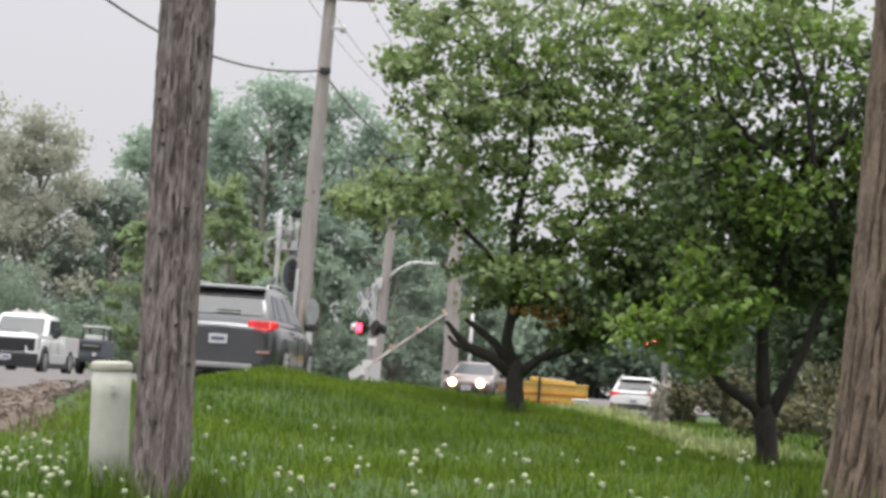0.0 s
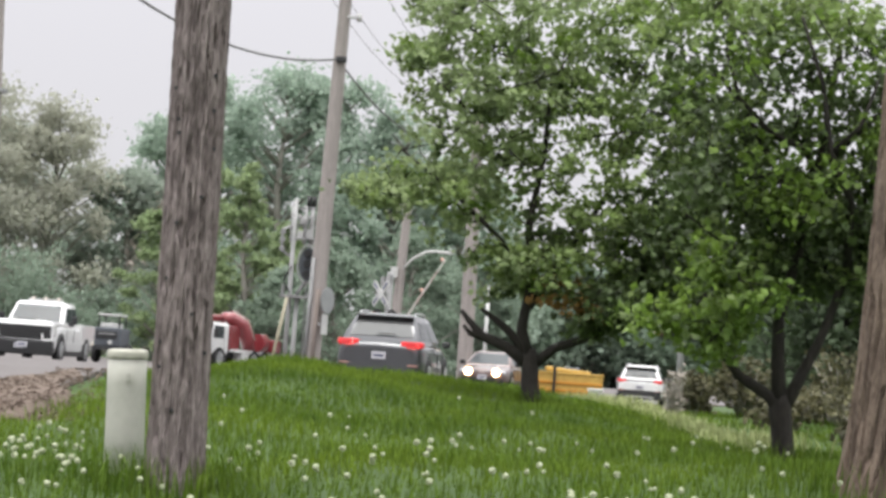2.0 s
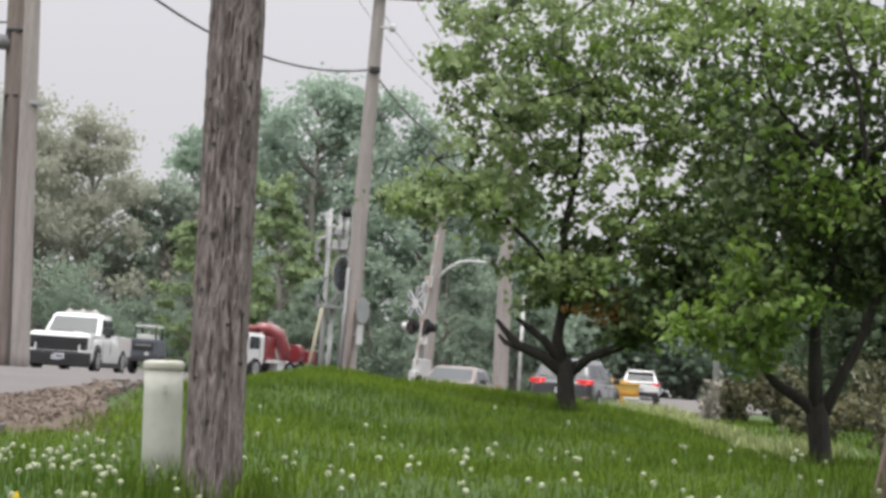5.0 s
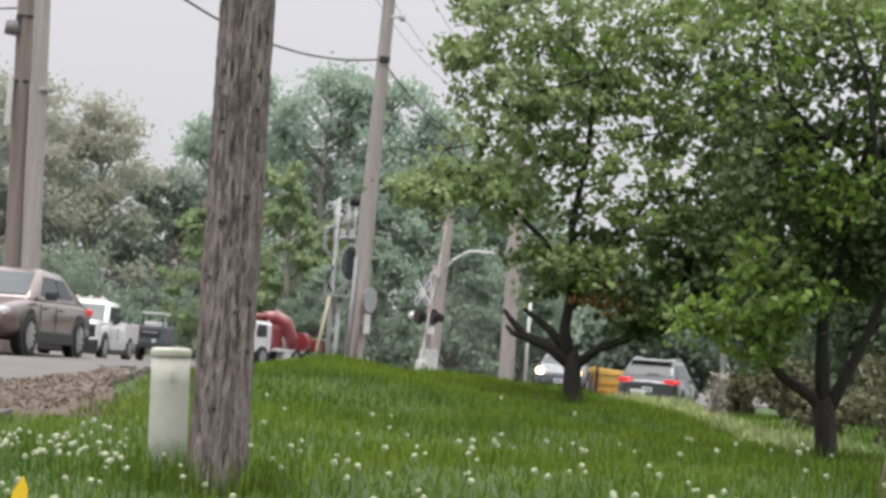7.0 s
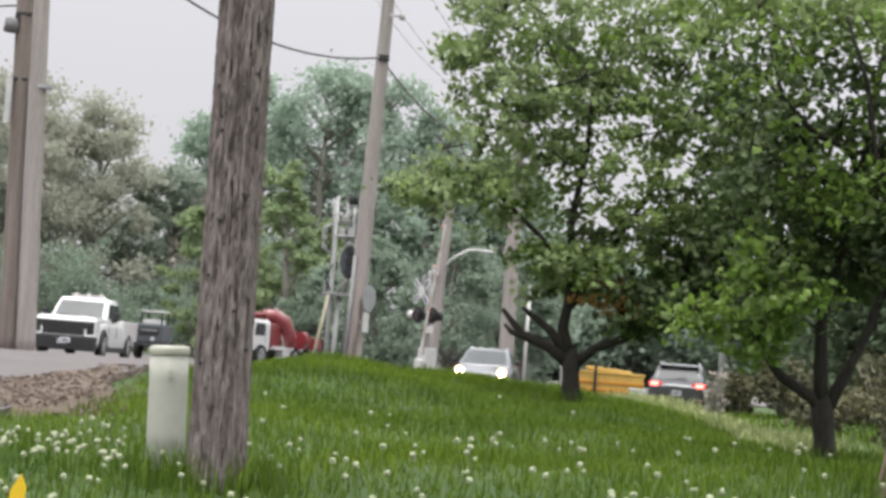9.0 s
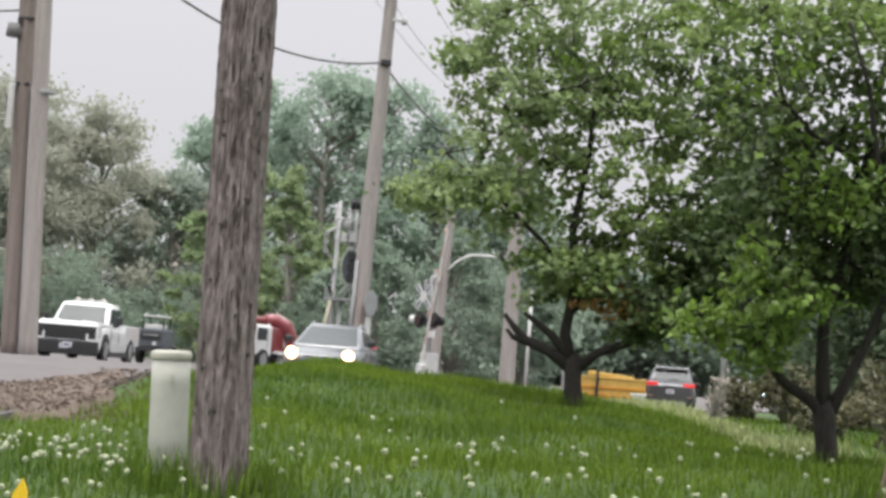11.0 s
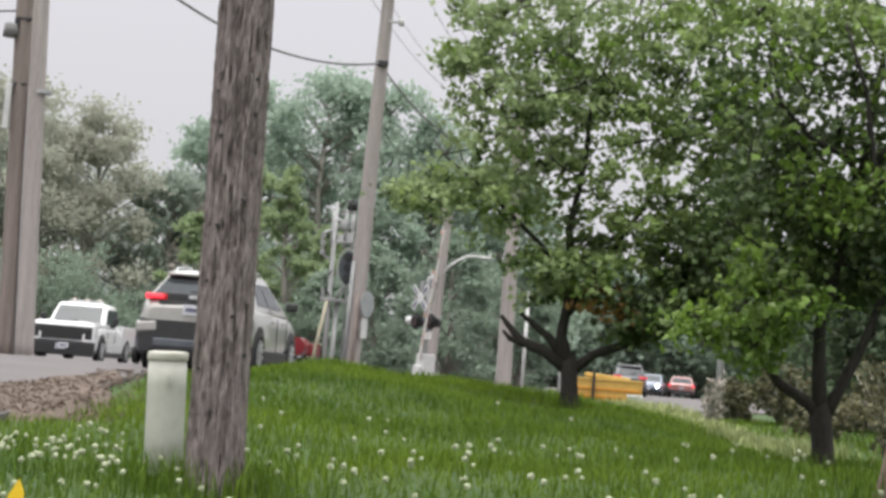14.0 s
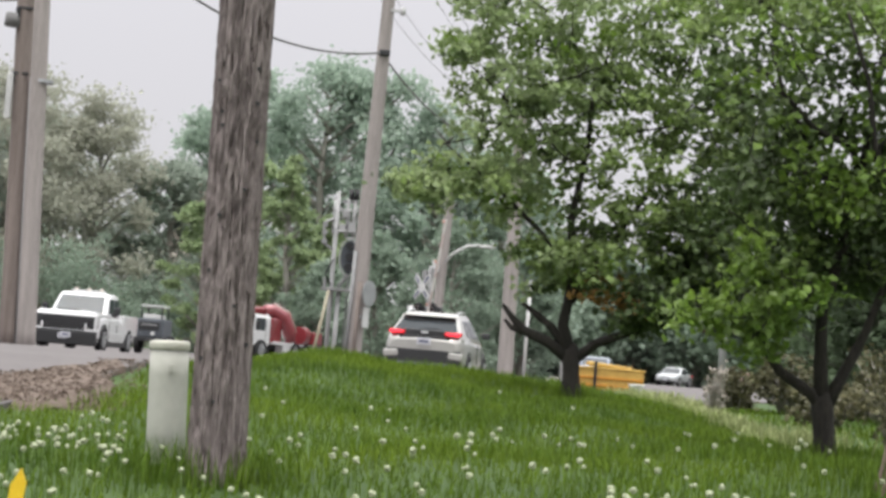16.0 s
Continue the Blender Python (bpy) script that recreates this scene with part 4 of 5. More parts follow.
def boom_truck():
    """White cab truck seen from its front corner; red folded boom behind the cab."""
    ob = empty("service_truck", pose(-7.75, 77.5, 1.11, 0, 0, 158), "white cab truck with a folded red boom", "truck")
    part("cab", boxes(((-.2, 1.9, 1.3), (2.0, 1.7, 1.35)), ((-.2, 2.75, .9), (1.95, .6, .75)), bevel=.14), P_WHITE, ob)
    part("windshield", boxes(((-.2, 2.76, 1.58), (1.6, .04, .56)), bevel=.015), M_SHIELD, ob)
    for s in (-1, 1):
        part("side_window", boxes(((-.2 + s * 1.0, 2.05, 1.56), (.03, .85, .52)), bevel=.01), M_SHIELD, ob)
        part("mirror", boxes(((-.2 + s * 1.2, 2.7, 1.5), (.18, .1, .36)), bevel=.03), M_BLACK, ob)
        part("head_lamp", boxes(((-.2 + s * .75, 3.04, .85), (.3, .05, .2)), bevel=.02), M_CLEAR, ob)
        part("door_gap", boxes(((-.2 + s * 1.0, 1.55, 1.2), (.012, .02, 1.0))), M_TRIM, ob)
    part("bumper", boxes(((-.2, 3.06, .5), (2.05, .16, .26)), bevel=.03), M_ALU, ob)
    part("grille", boxes(((-.2, 3.05, .9), (.9, .04, .3))), M_BLACK, ob)
    part("chassis", boxes(((-.3, .2, .62), (1.1, 5.4, .22)), bevel=.02), M_BLACK, ob)
    part("deck", boxes(((-.3, -1.1, .82), (2.0, 3.6, .14)), bevel=.02), P_WHITE, ob)
    part("side_locker", boxes(((-1.05, -.9, .62), (.4, 1.6, .5)), bevel=.03), P_WHITE, ob)
    part("turret", boxes(((-.6, .3, 1.35), (1.0, .9, 1.1)), bevel=.08), P_RED, ob, "red boom turret")
    tube("boom_rest", [(-.1, 2.7, 2.12), (-.3, 1.4, 2.18), (-.5, .5, 2.2)], [.13, .15, .17], P_RED, ob, "red boom over the cab roof", n=8)
    tube("boom", [(-.5, .55, 2.2), (-.75, .2, 2.22), (-1.05, -.3, 1.95), (-1.2, -.6, 1.35), (-1.25, -.7, .95)], [.24, .3, .34, .32, .26], P_RED, ob, "red knuckled boom", n=8)
    tube("cylinder", [(-.7, .65, 2.0), (-.9, .2, 1.6), (-1.0, -.1, 1.1)], [.07, .06, .05], M_ALU, ob, n=8)
    tube("boom_edge", [(-.8, .2, 2.53), (-1.25, -.45, 2.18), (-1.5, -.75, 1.35)], .045, M_PINK, ob, n=6)
    part("hose_reel", disc_bm(.4, .5, 20, "y", (-1.35, -1.5, 1.25)), P_RED, ob, "red hose reel")
    part("rear_box", boxes(((-1.1, -2.5, 1.15), (1.3, .8, .55)), bevel=.05), P_RED, ob)
    for s in (-1, 1):
        for y in (2.0, -1.2, -2.2):
            wheel(ob, -.3 + s * .9, y, .46)
    part("beacon", disc_bm(.1, .15, 14, "z", (.3, 2.0, 2.05)), M_BEACON, ob)


TRUCK = pickup()
TRUCK.matrix_world = pose(-11.6, 59.2, 1.06, 0, 0, 177)
trailer()
boom_truck()
JEEP = car("suv", "dark grey sport utility vehicle with red tail lamps driving away", 4.8, 1.95, 1.76, P_DARK, tail=M_TAIL, wheel_r=.38, light=True)
HATCH = car("crossover_car", "warm silver crossover with black lower trim driving away", 4.3, 1.80, 1.65, P_SILVER, "hatch", tail=M_BRAKE, wheel_r=.345)
GREY = car("crossover_car", "blue-grey crossover with headlamps on coming closer", 4.5, 1.86, 1.58, P_BLUEGREY, "hatch", head=M_LAMP, wheel_r=.35)
WAIT = car("sedan", "dull copper-red sedan with headlamps on waiting at the gate", 4.6, 1.80, 1.40, P_MAROON, "sedan", head=M_LAMP, wheel_r=.32, lamp_x=.54)
PALE = car("suv", "white sport utility vehicle driving off beyond the crossing", 4.5, 1.85, 1.64, P_WHITE, tail=M_TAIL)
NIGHT = car("sedan", "dark car with cool white headlamps on the far road", 4.6, 1.8, 1.45, P_NIGHT, "sedan", head=M_LAMPW, wheel_r=.32)
FARRED = car("sedan", "red car with glowing tail lamps on the far road", 4.5, 1.8, 1.47, P_ROSE, "sedan", tail=M_BRAKE, wheel_r=.32)
FARPALE = car("sedan", "pale silver car on the far road", 4.5, 1.8, 1.47, P_PALE, "sedan", wheel_r=.32)


def yellow_bin():
    ob = empty("steel_container", pose(6.42, 67.3, 0.78), "yellow ribbed steel container on a pale concrete footing", "container")
    part("footing", boxes(((0, 0, .12), (3.05, 1.0, .42)), bevel=.03), M_CONC, ob)
    part("body", boxes(((0, 0, .72), (3.0, .9, .8)), bevel=.03), M_YELLOW, ob)
    for z in (.5, .78):
        part("rib", boxes(((0, -.47, z), (2.95, .06, .10)), bevel=.015), M_ORANGE, ob)
    part("rim", boxes(((0, 0, 1.14), (3.05, .98, .08)), bevel=.02), M_YELLOW, ob)
    part("lid", boxes(((.2, 0, 1.24), (1.7, .7, .16), pose(0, 0, 0, 0, 4, 0)), bevel=.05), M_YELLOW, ob)
    part("post", boxes(((-.35, -.55, .75), (.1, .1, 1.3)), bevel=.02), M_BLACK, ob, "dark steel post")
    j = empty("white_box", pose(5.15, 45, 1.1), "small pale utility box in the grass", "utility box")
    part("body", boxes(((0, 0, .14), (.34, .3, .34)), bevel=.03), M_CONC, j)
    part("lid", boxes(((0, 0, .325), (.38, .34, .05)), bevel=.015), M_WHITE, j)
    k = empty("marker_flag", pose(-1.83, 8.0, 0.6, 0, 6, 0), "yellow plastic utility marker with a pointed tip", "marker")
    v = [(-.03, 0, 0), (.03, 0, 0), (.034, 0, .24), (.0, 0, .30), (-.034, 0, .22)]
    v = [(x, -.006, z) for x, _, z in v] + [(x, .006, z) for x, _, z in v]
    mesh_ob("blade", v, [(0, 1, 2, 3, 4), (9, 8, 7, 6, 5)] + [(i, 5 + i, 5 + (i + 1) % 5, (i + 1) % 5) for i in range(5)], M_FLAG, k)
    part("band", boxes(((0, 0, .12), (.064, .016, .03))), M_BAR, k)


yellow_bin()


# ------------------------------------------------------------ trees
def branch_paths(start, direction, length, rnd, bend=0.35, n=6):
    p, d = Vector(start), Vector(direction).normalized()
    pts = [p.copy()]
    for _ in range(n):
        d = (d + Vector([rnd.uniform(-bend, bend) for _ in range(3)]) + Vector((0, 0, .06))).normalized()
        p = p + d * length / n
        pts.append(p.copy())
    return pts


def join_tubes(name, paths, material, parent, label="", n=6):
    V, F, o = [], [], 0
    for i, (pts, radii) in enumerate(paths):
        v, f = tube_mesh(pts, radii, n, .12, i)
        V += v
        F += [tuple(q + o for q in g) for g in f]
        o += len(v)
    return tagged(mesh_ob(name, V, F, material, parent, label, smooth=True), kind="stuff")


def garden_tree(base, trunk, limbs, stubs, crown, leaves, label, bark, seed, density):
    """trunk: list of (point, radius); limbs: lists of such; crown: (centre, radii) blobs that hold twigs and leaves."""
    rnd, nr = random.Random(seed), np.random.default_rng(seed)
    ob = empty("tree", pose(*base), label, "tree")
    o = Vector(base)
    tube("trunk", [Vector(p) - o for p, r in trunk], [r for p, r in trunk], bark, ob, n=18, wob=.16, seed=seed)
    tips = []
    for i, lm in enumerate(limbs + stubs):
        tube("limb", [Vector(p) - o for p, r in lm], [r for p, r in lm], bark, ob, n=12, wob=.18, seed=seed + i)
        if i < len(limbs):
            tips += [Vector(p) - o for p, r in lm[1:]]
    twigs, groups, pool = [], {}, list(tips)
    for c, r, amount, kind in crown:
        c = Vector(c) - o
        for _ in range(amount):
            u = Vector([rnd.gauss(0, 1) for _ in range(3)]).normalized() * rnd.random() ** .45
            q = c + Vector((u.x * r[0], u.y * r[1], u.z * r[2]))
            near = min(pool, key=lambda t: (t - q).length)
            if rnd.random() < .75:
                mid = near.lerp(q, .5) + Vector([rnd.uniform(-.15, .15) for _ in range(3)])
                ln = (q - near).length
                twigs.append(([near, mid, q], [.008 + .006 * ln, .007 + .003 * ln, .004]))
                pool += [mid, q]
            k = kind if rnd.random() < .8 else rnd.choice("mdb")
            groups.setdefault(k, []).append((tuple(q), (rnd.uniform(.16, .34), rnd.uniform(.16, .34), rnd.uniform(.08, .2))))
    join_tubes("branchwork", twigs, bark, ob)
    # h, d, b: leaf colours holding haze, crown shade and light
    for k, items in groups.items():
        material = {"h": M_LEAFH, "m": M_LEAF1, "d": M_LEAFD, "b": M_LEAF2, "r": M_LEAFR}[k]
        v, f = leaf_cloud([i[0] for i in items], np.array([i[1] for i in items]), int(density * len(items)), leaves, nr, droop=.35)
        fast_mesh("leaves", v, f, material, ob)
    return ob


def orchard():
    garden_tree(
        (1.87, 24, 1.05), [((1.87, 24, 0.98), 0.18), ((1.87, 24, 1.15), 0.15), ((1.87, 24, 1.3), 0.132), ((1.85, 24, 1.55), 0.118), ((1.84, 24, 1.80), 0.126), ((1.82, 24, 1.95), 0.074)],
        [[((1.84, 24, 1.75), 0.096), ((1.70, 24, 2.2), 0.074), ((1.78, 24, 2.8), 0.063), ((1.70, 24, 3.6), 0.052), ((1.85, 24.1, 4.6), 0.037), ((1.9, 24.2, 5.8), 0.022)],
         [((1.86, 24, 1.72), 0.081), ((2.15, 23.9, 1.98), 0.063), ((2.72, 23.8, 2.20), 0.052), ((3.1, 23.8, 2.6), 0.041), ((3.4, 23.9, 3.4), 0.026)],
         [((1.78, 24, 2.5), 0.052), ((2.2, 24.2, 3.2), 0.041), ((2.8, 24.4, 4.2), 0.030), ((3.2, 24.5, 5.4), 0.018)],
         [((1.74, 24, 3.0), 0.044), ((1.2, 23.9, 3.5), 0.033), ((.6, 23.8, 4.0), 0.022), ((-.1, 23.8, 4.5), 0.013)]],
        [[((1.78, 24, 1.75), 0.085), ((1.5, 23.95, 1.95), 0.074), ((1.15, 23.9, 2.08), 0.063), ((.98, 23.88, 2.26), 0.044), ((.86, 23.88, 2.40), 0.026)],
         [((1.74, 24, 1.9), 0.067), ((1.55, 24, 2.15), 0.056), ((1.30, 24, 2.33), 0.044), ((1.12, 24, 2.45), 0.026)],
         [((1.15, 23.9, 2.06), 0.044), ((1.0, 23.86, 2.10), 0.037), ((.9, 23.86, 2.2), 0.022)]],
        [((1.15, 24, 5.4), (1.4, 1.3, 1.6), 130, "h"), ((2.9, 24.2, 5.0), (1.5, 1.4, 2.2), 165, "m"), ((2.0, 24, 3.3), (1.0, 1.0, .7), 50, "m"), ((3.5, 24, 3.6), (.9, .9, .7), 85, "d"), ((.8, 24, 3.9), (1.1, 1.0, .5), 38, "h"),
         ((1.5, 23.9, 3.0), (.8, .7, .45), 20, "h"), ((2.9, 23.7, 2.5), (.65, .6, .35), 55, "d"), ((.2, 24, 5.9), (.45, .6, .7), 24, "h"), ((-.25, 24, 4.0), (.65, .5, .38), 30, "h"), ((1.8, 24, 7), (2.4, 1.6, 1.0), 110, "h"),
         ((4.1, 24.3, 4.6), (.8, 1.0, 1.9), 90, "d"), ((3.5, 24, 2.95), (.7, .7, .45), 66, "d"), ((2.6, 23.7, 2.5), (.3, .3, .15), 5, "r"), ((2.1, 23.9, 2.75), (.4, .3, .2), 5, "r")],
        .11,
        "dark-barked fruit tree in full leaf with two broken limb stubs", M_BARK, 11, 29)
    garden_tree(
        (3.55, 16, .85), [((3.565, 16, .78), 0.145), ((3.56, 16, .92), 0.116), ((3.555, 16, 1.05), 0.105), ((3.53, 16, 1.25), 0.095), ((3.51, 16, 1.45), 0.101), ((3.5, 16, 1.55), 0.062)],
        [[((3.51, 16, 1.40), 0.066), ((3.40, 16, 1.53), 0.055), ((3.10, 15.95, 1.70), 0.046), ((2.9, 15.9, 1.95), 0.035), ((2.75, 15.9, 2.4), 0.022)],
         [((3.50, 16, 1.42), 0.075), ((3.47, 16, 1.8), 0.063), ((3.45, 16, 2.25), 0.055), ((3.62, 16.05, 2.9), 0.048), ((3.75, 16.1, 3.6), 0.040), ((3.9, 16.1, 4.8), 0.026)],
         [((3.54, 16, 1.42), 0.066), ((3.68, 16, 1.72), 0.053), ((3.85, 16, 2.1), 0.044), ((4.05, 16, 2.7), 0.035), ((4.2, 16, 3.5), 0.026)],
         [((3.62, 16.05, 2.9), 0.035), ((3.4, 16, 3.5), 0.031), ((3.1, 16, 4.0), 0.025), ((2.8, 16, 4.4), 0.018)],
         [((3.75, 16.1, 3.6), 0.031), ((4.1, 16, 4.0), 0.026), ((4.5, 15.9, 4.4), 0.018)]],
        [[((3.75, 16.1, 3.5), .04), ((3.55, 15.7, 3.75), .034), ((3.2, 15.6, 3.85), .028), ((2.9, 15.6, 4.15), .02), ((2.75, 15.6, 4.6), .012)],
         [((4.05, 16, 2.7), .04), ((3.95, 15.6, 3.3), .034), ((3.72, 15.5, 3.7), .03), ((3.62, 15.5, 4.3), .022), ((3.4, 15.5, 4.9), .014)],
         [((4.2, 16, 3.4), .034), ((4.3, 15.6, 3.8), .03), ((4.15, 15.5, 4.2), .024), ((4.35, 15.5, 4.9), .014)],
         [((3.72, 15.5, 3.7), .024), ((3.95, 15.4, 3.95), .02), ((4.1, 15.4, 4.4), .012)]],
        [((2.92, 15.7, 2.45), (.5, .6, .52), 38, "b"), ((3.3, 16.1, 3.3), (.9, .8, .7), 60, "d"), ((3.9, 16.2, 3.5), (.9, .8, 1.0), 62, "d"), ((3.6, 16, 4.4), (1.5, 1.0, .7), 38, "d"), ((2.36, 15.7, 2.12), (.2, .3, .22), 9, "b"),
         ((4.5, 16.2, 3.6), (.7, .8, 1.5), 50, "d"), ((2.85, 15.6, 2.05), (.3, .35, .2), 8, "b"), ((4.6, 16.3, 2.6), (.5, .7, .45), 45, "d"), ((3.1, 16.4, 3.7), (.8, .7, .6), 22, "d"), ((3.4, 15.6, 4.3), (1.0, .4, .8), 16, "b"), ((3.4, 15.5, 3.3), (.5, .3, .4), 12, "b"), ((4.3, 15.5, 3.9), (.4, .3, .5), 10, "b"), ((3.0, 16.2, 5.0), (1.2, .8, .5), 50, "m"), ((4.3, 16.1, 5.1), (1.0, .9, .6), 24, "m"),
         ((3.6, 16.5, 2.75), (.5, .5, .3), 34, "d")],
        .088,
        "young dark-barked tree with forked trunk and bright green leaves", M_BARK, 23, 32)
    # the large furrowed trunk
    base = (3.12, 11, .85)
    ob = empty("tree", pose(*base), "large tree with thick furrowed brown bark", "tree")
    verts, faces, n, rings = [], [], 150, 150
    for i in range(rings + 1):
        z = 5.6 * i / rings
        r = .285 - .016 * z + .11 * math.exp(-z * 3.5)
        for k in range(n):
            a = 2 * math.pi * k / n
            g = noise.fractal(Vector((math.cos(a) * 3.4, math.sin(a) * 3.4, z * 1.1)), .9, 2.0, 4)
            h = noise.noise(Vector((math.cos(a) * 5.2, math.sin(a) * 5.2, z * 1.3 + 3 + .5 * g)))
            rr = r * (1 - .07 * abs(g) + .03 * math.cos(5 * a + z) - .9 * max(0, .17 - abs(h)))
            verts.append((math.cos(a) * rr + .03 * z, math.sin(a) * rr, z))
    for i in range(rings):
        for k in range(n):
            a, b = i * n + k, i * n + (k + 1) % n
            faces.append((a, b, b + n, a + n))
    faces.append(tuple(range(rings * n, rings * n + n)))
    mesh_ob("trunk", verts, faces, M_BARK2, ob)
    nr, rnd = np.random.default_rng(5), random.Random(5)
    limbs = []
    for a in range(7):
        an = a * 2 * math.pi / 7
        pts = branch_paths((.15, 0, 4.6 + .12 * a), (math.cos(an), math.sin(an), .55), 3.2, rnd)
        limbs.append(pts)
        tube("limb", pts, list(np.linspace(.12, .02, len(pts))), M_BARK2, ob, n=8)
    cs = [p + Vector([rnd.uniform(-.5, .5) for _ in range(3)]) for l in limbs for p in l[2:] for _ in range(5)]
    v, f = leaf_cloud([tuple(c) for c in cs], (.5, .5, .35), 3600, .11, nr)
    fast_mesh("leaves", v, f, M_LEAF1, ob)


def wood_tree(x, y, top, width, material, label, seed, count=4200, leaf=.5, low=.25, bark=None, gaps=.55, cat="tree"):
    """A tall tree: trunk, limbs, and a crown of clumps with gaps."""
    rnd, nr = random.Random(seed), np.random.default_rng(seed)
    z0 = float(ground_z(x, y))
    h = top - z0
    ob = empty("tree", pose(x, y, z0 - .1), label, cat)
    bark = bark or M_BARK3
    tube("trunk", [(0, 0, 0), (.02 * h, 0, .3 * h), (-.01 * h, 0, .6 * h), (.01 * h, 0, .88 * h)], [.022 * h + .05, .017 * h, .010 * h, .003 * h], bark, ob, n=10)
    cl, sp, paths = [], [], []
    n = 60
    for i in range(n):
        t = low + (1 - low) * (i / n) ** .85
        prof = math.sin(math.pi * min(1, (t - low) / (1 - low) * .80 + .20)) ** .5
        a = rnd.uniform(0, 2 * math.pi)
        r = width / 2 * prof * rnd.uniform(.35, 1.0)
        q = Vector((math.cos(a) * r, math.sin(a) * r, t * h * rnd.uniform(.95, 1.0)))
        s0 = Vector((0, 0, max(.12 * h, q.z - r * .8)))
        paths.append(([s0, s0.lerp(q, .55) + Vector((0, 0, .05 * r)), q], [.006 * h, .004 * h, .0015 * h]))
        cl.append(tuple(q))
        k = rnd.uniform(.6, 1.25) * width * .12
        sp.append((k, k, k * .7))
        if rnd.random() < gaps:
            q2 = q + Vector((rnd.uniform(-1, 1), rnd.uniform(-1, 1), rnd.uniform(-.6, .6))) * width * .12
            cl.append(tuple(q2))
            sp.append((k * .7, k * .7, k * .5))
    join_tubes("branchwork", paths, bark, ob, n=5)
    if count:
        v, f = leaf_cloud(cl, np.array(sp), count, leaf, nr, flat=.9)
        fast_mesh("leaves", v, f, material, ob)
    return ob


def bush(name, x, y, w, h, material, label, seed, count=900, leaf=.12, cat="bush"):
    rnd, nr = random.Random(seed), np.random.default_rng(seed)
    z0 = float(ground_z(x, y))
    ob = empty(name, pose(x, y, z0 - .05), label, cat)
    paths, cl = [], []
    for i in range(26):
        a, r = rnd.uniform(0, 2 * math.pi), rnd.uniform(.1, .5) * w
        q = Vector((math.cos(a) * r, math.sin(a) * r, h * rnd.uniform(.35, 1.0)))
        paths.append(([Vector((q.x * .2, q.y * .2, 0)), q * .55 + Vector((0, 0, .1 * h)), q], [.02, .014, .005]))
        cl += [tuple(q), tuple(q * .7)]
    join_tubes("stem_tangle", paths, M_BARK3, ob, n=5)
    v, f = leaf_cloud(cl, (.18 * w, .18 * w, .15 * h), count if material is not M_BRUSH else count // 2, leaf, nr, flat=1.0)
    fast_mesh("leaves", v, f, material, ob)
    return ob


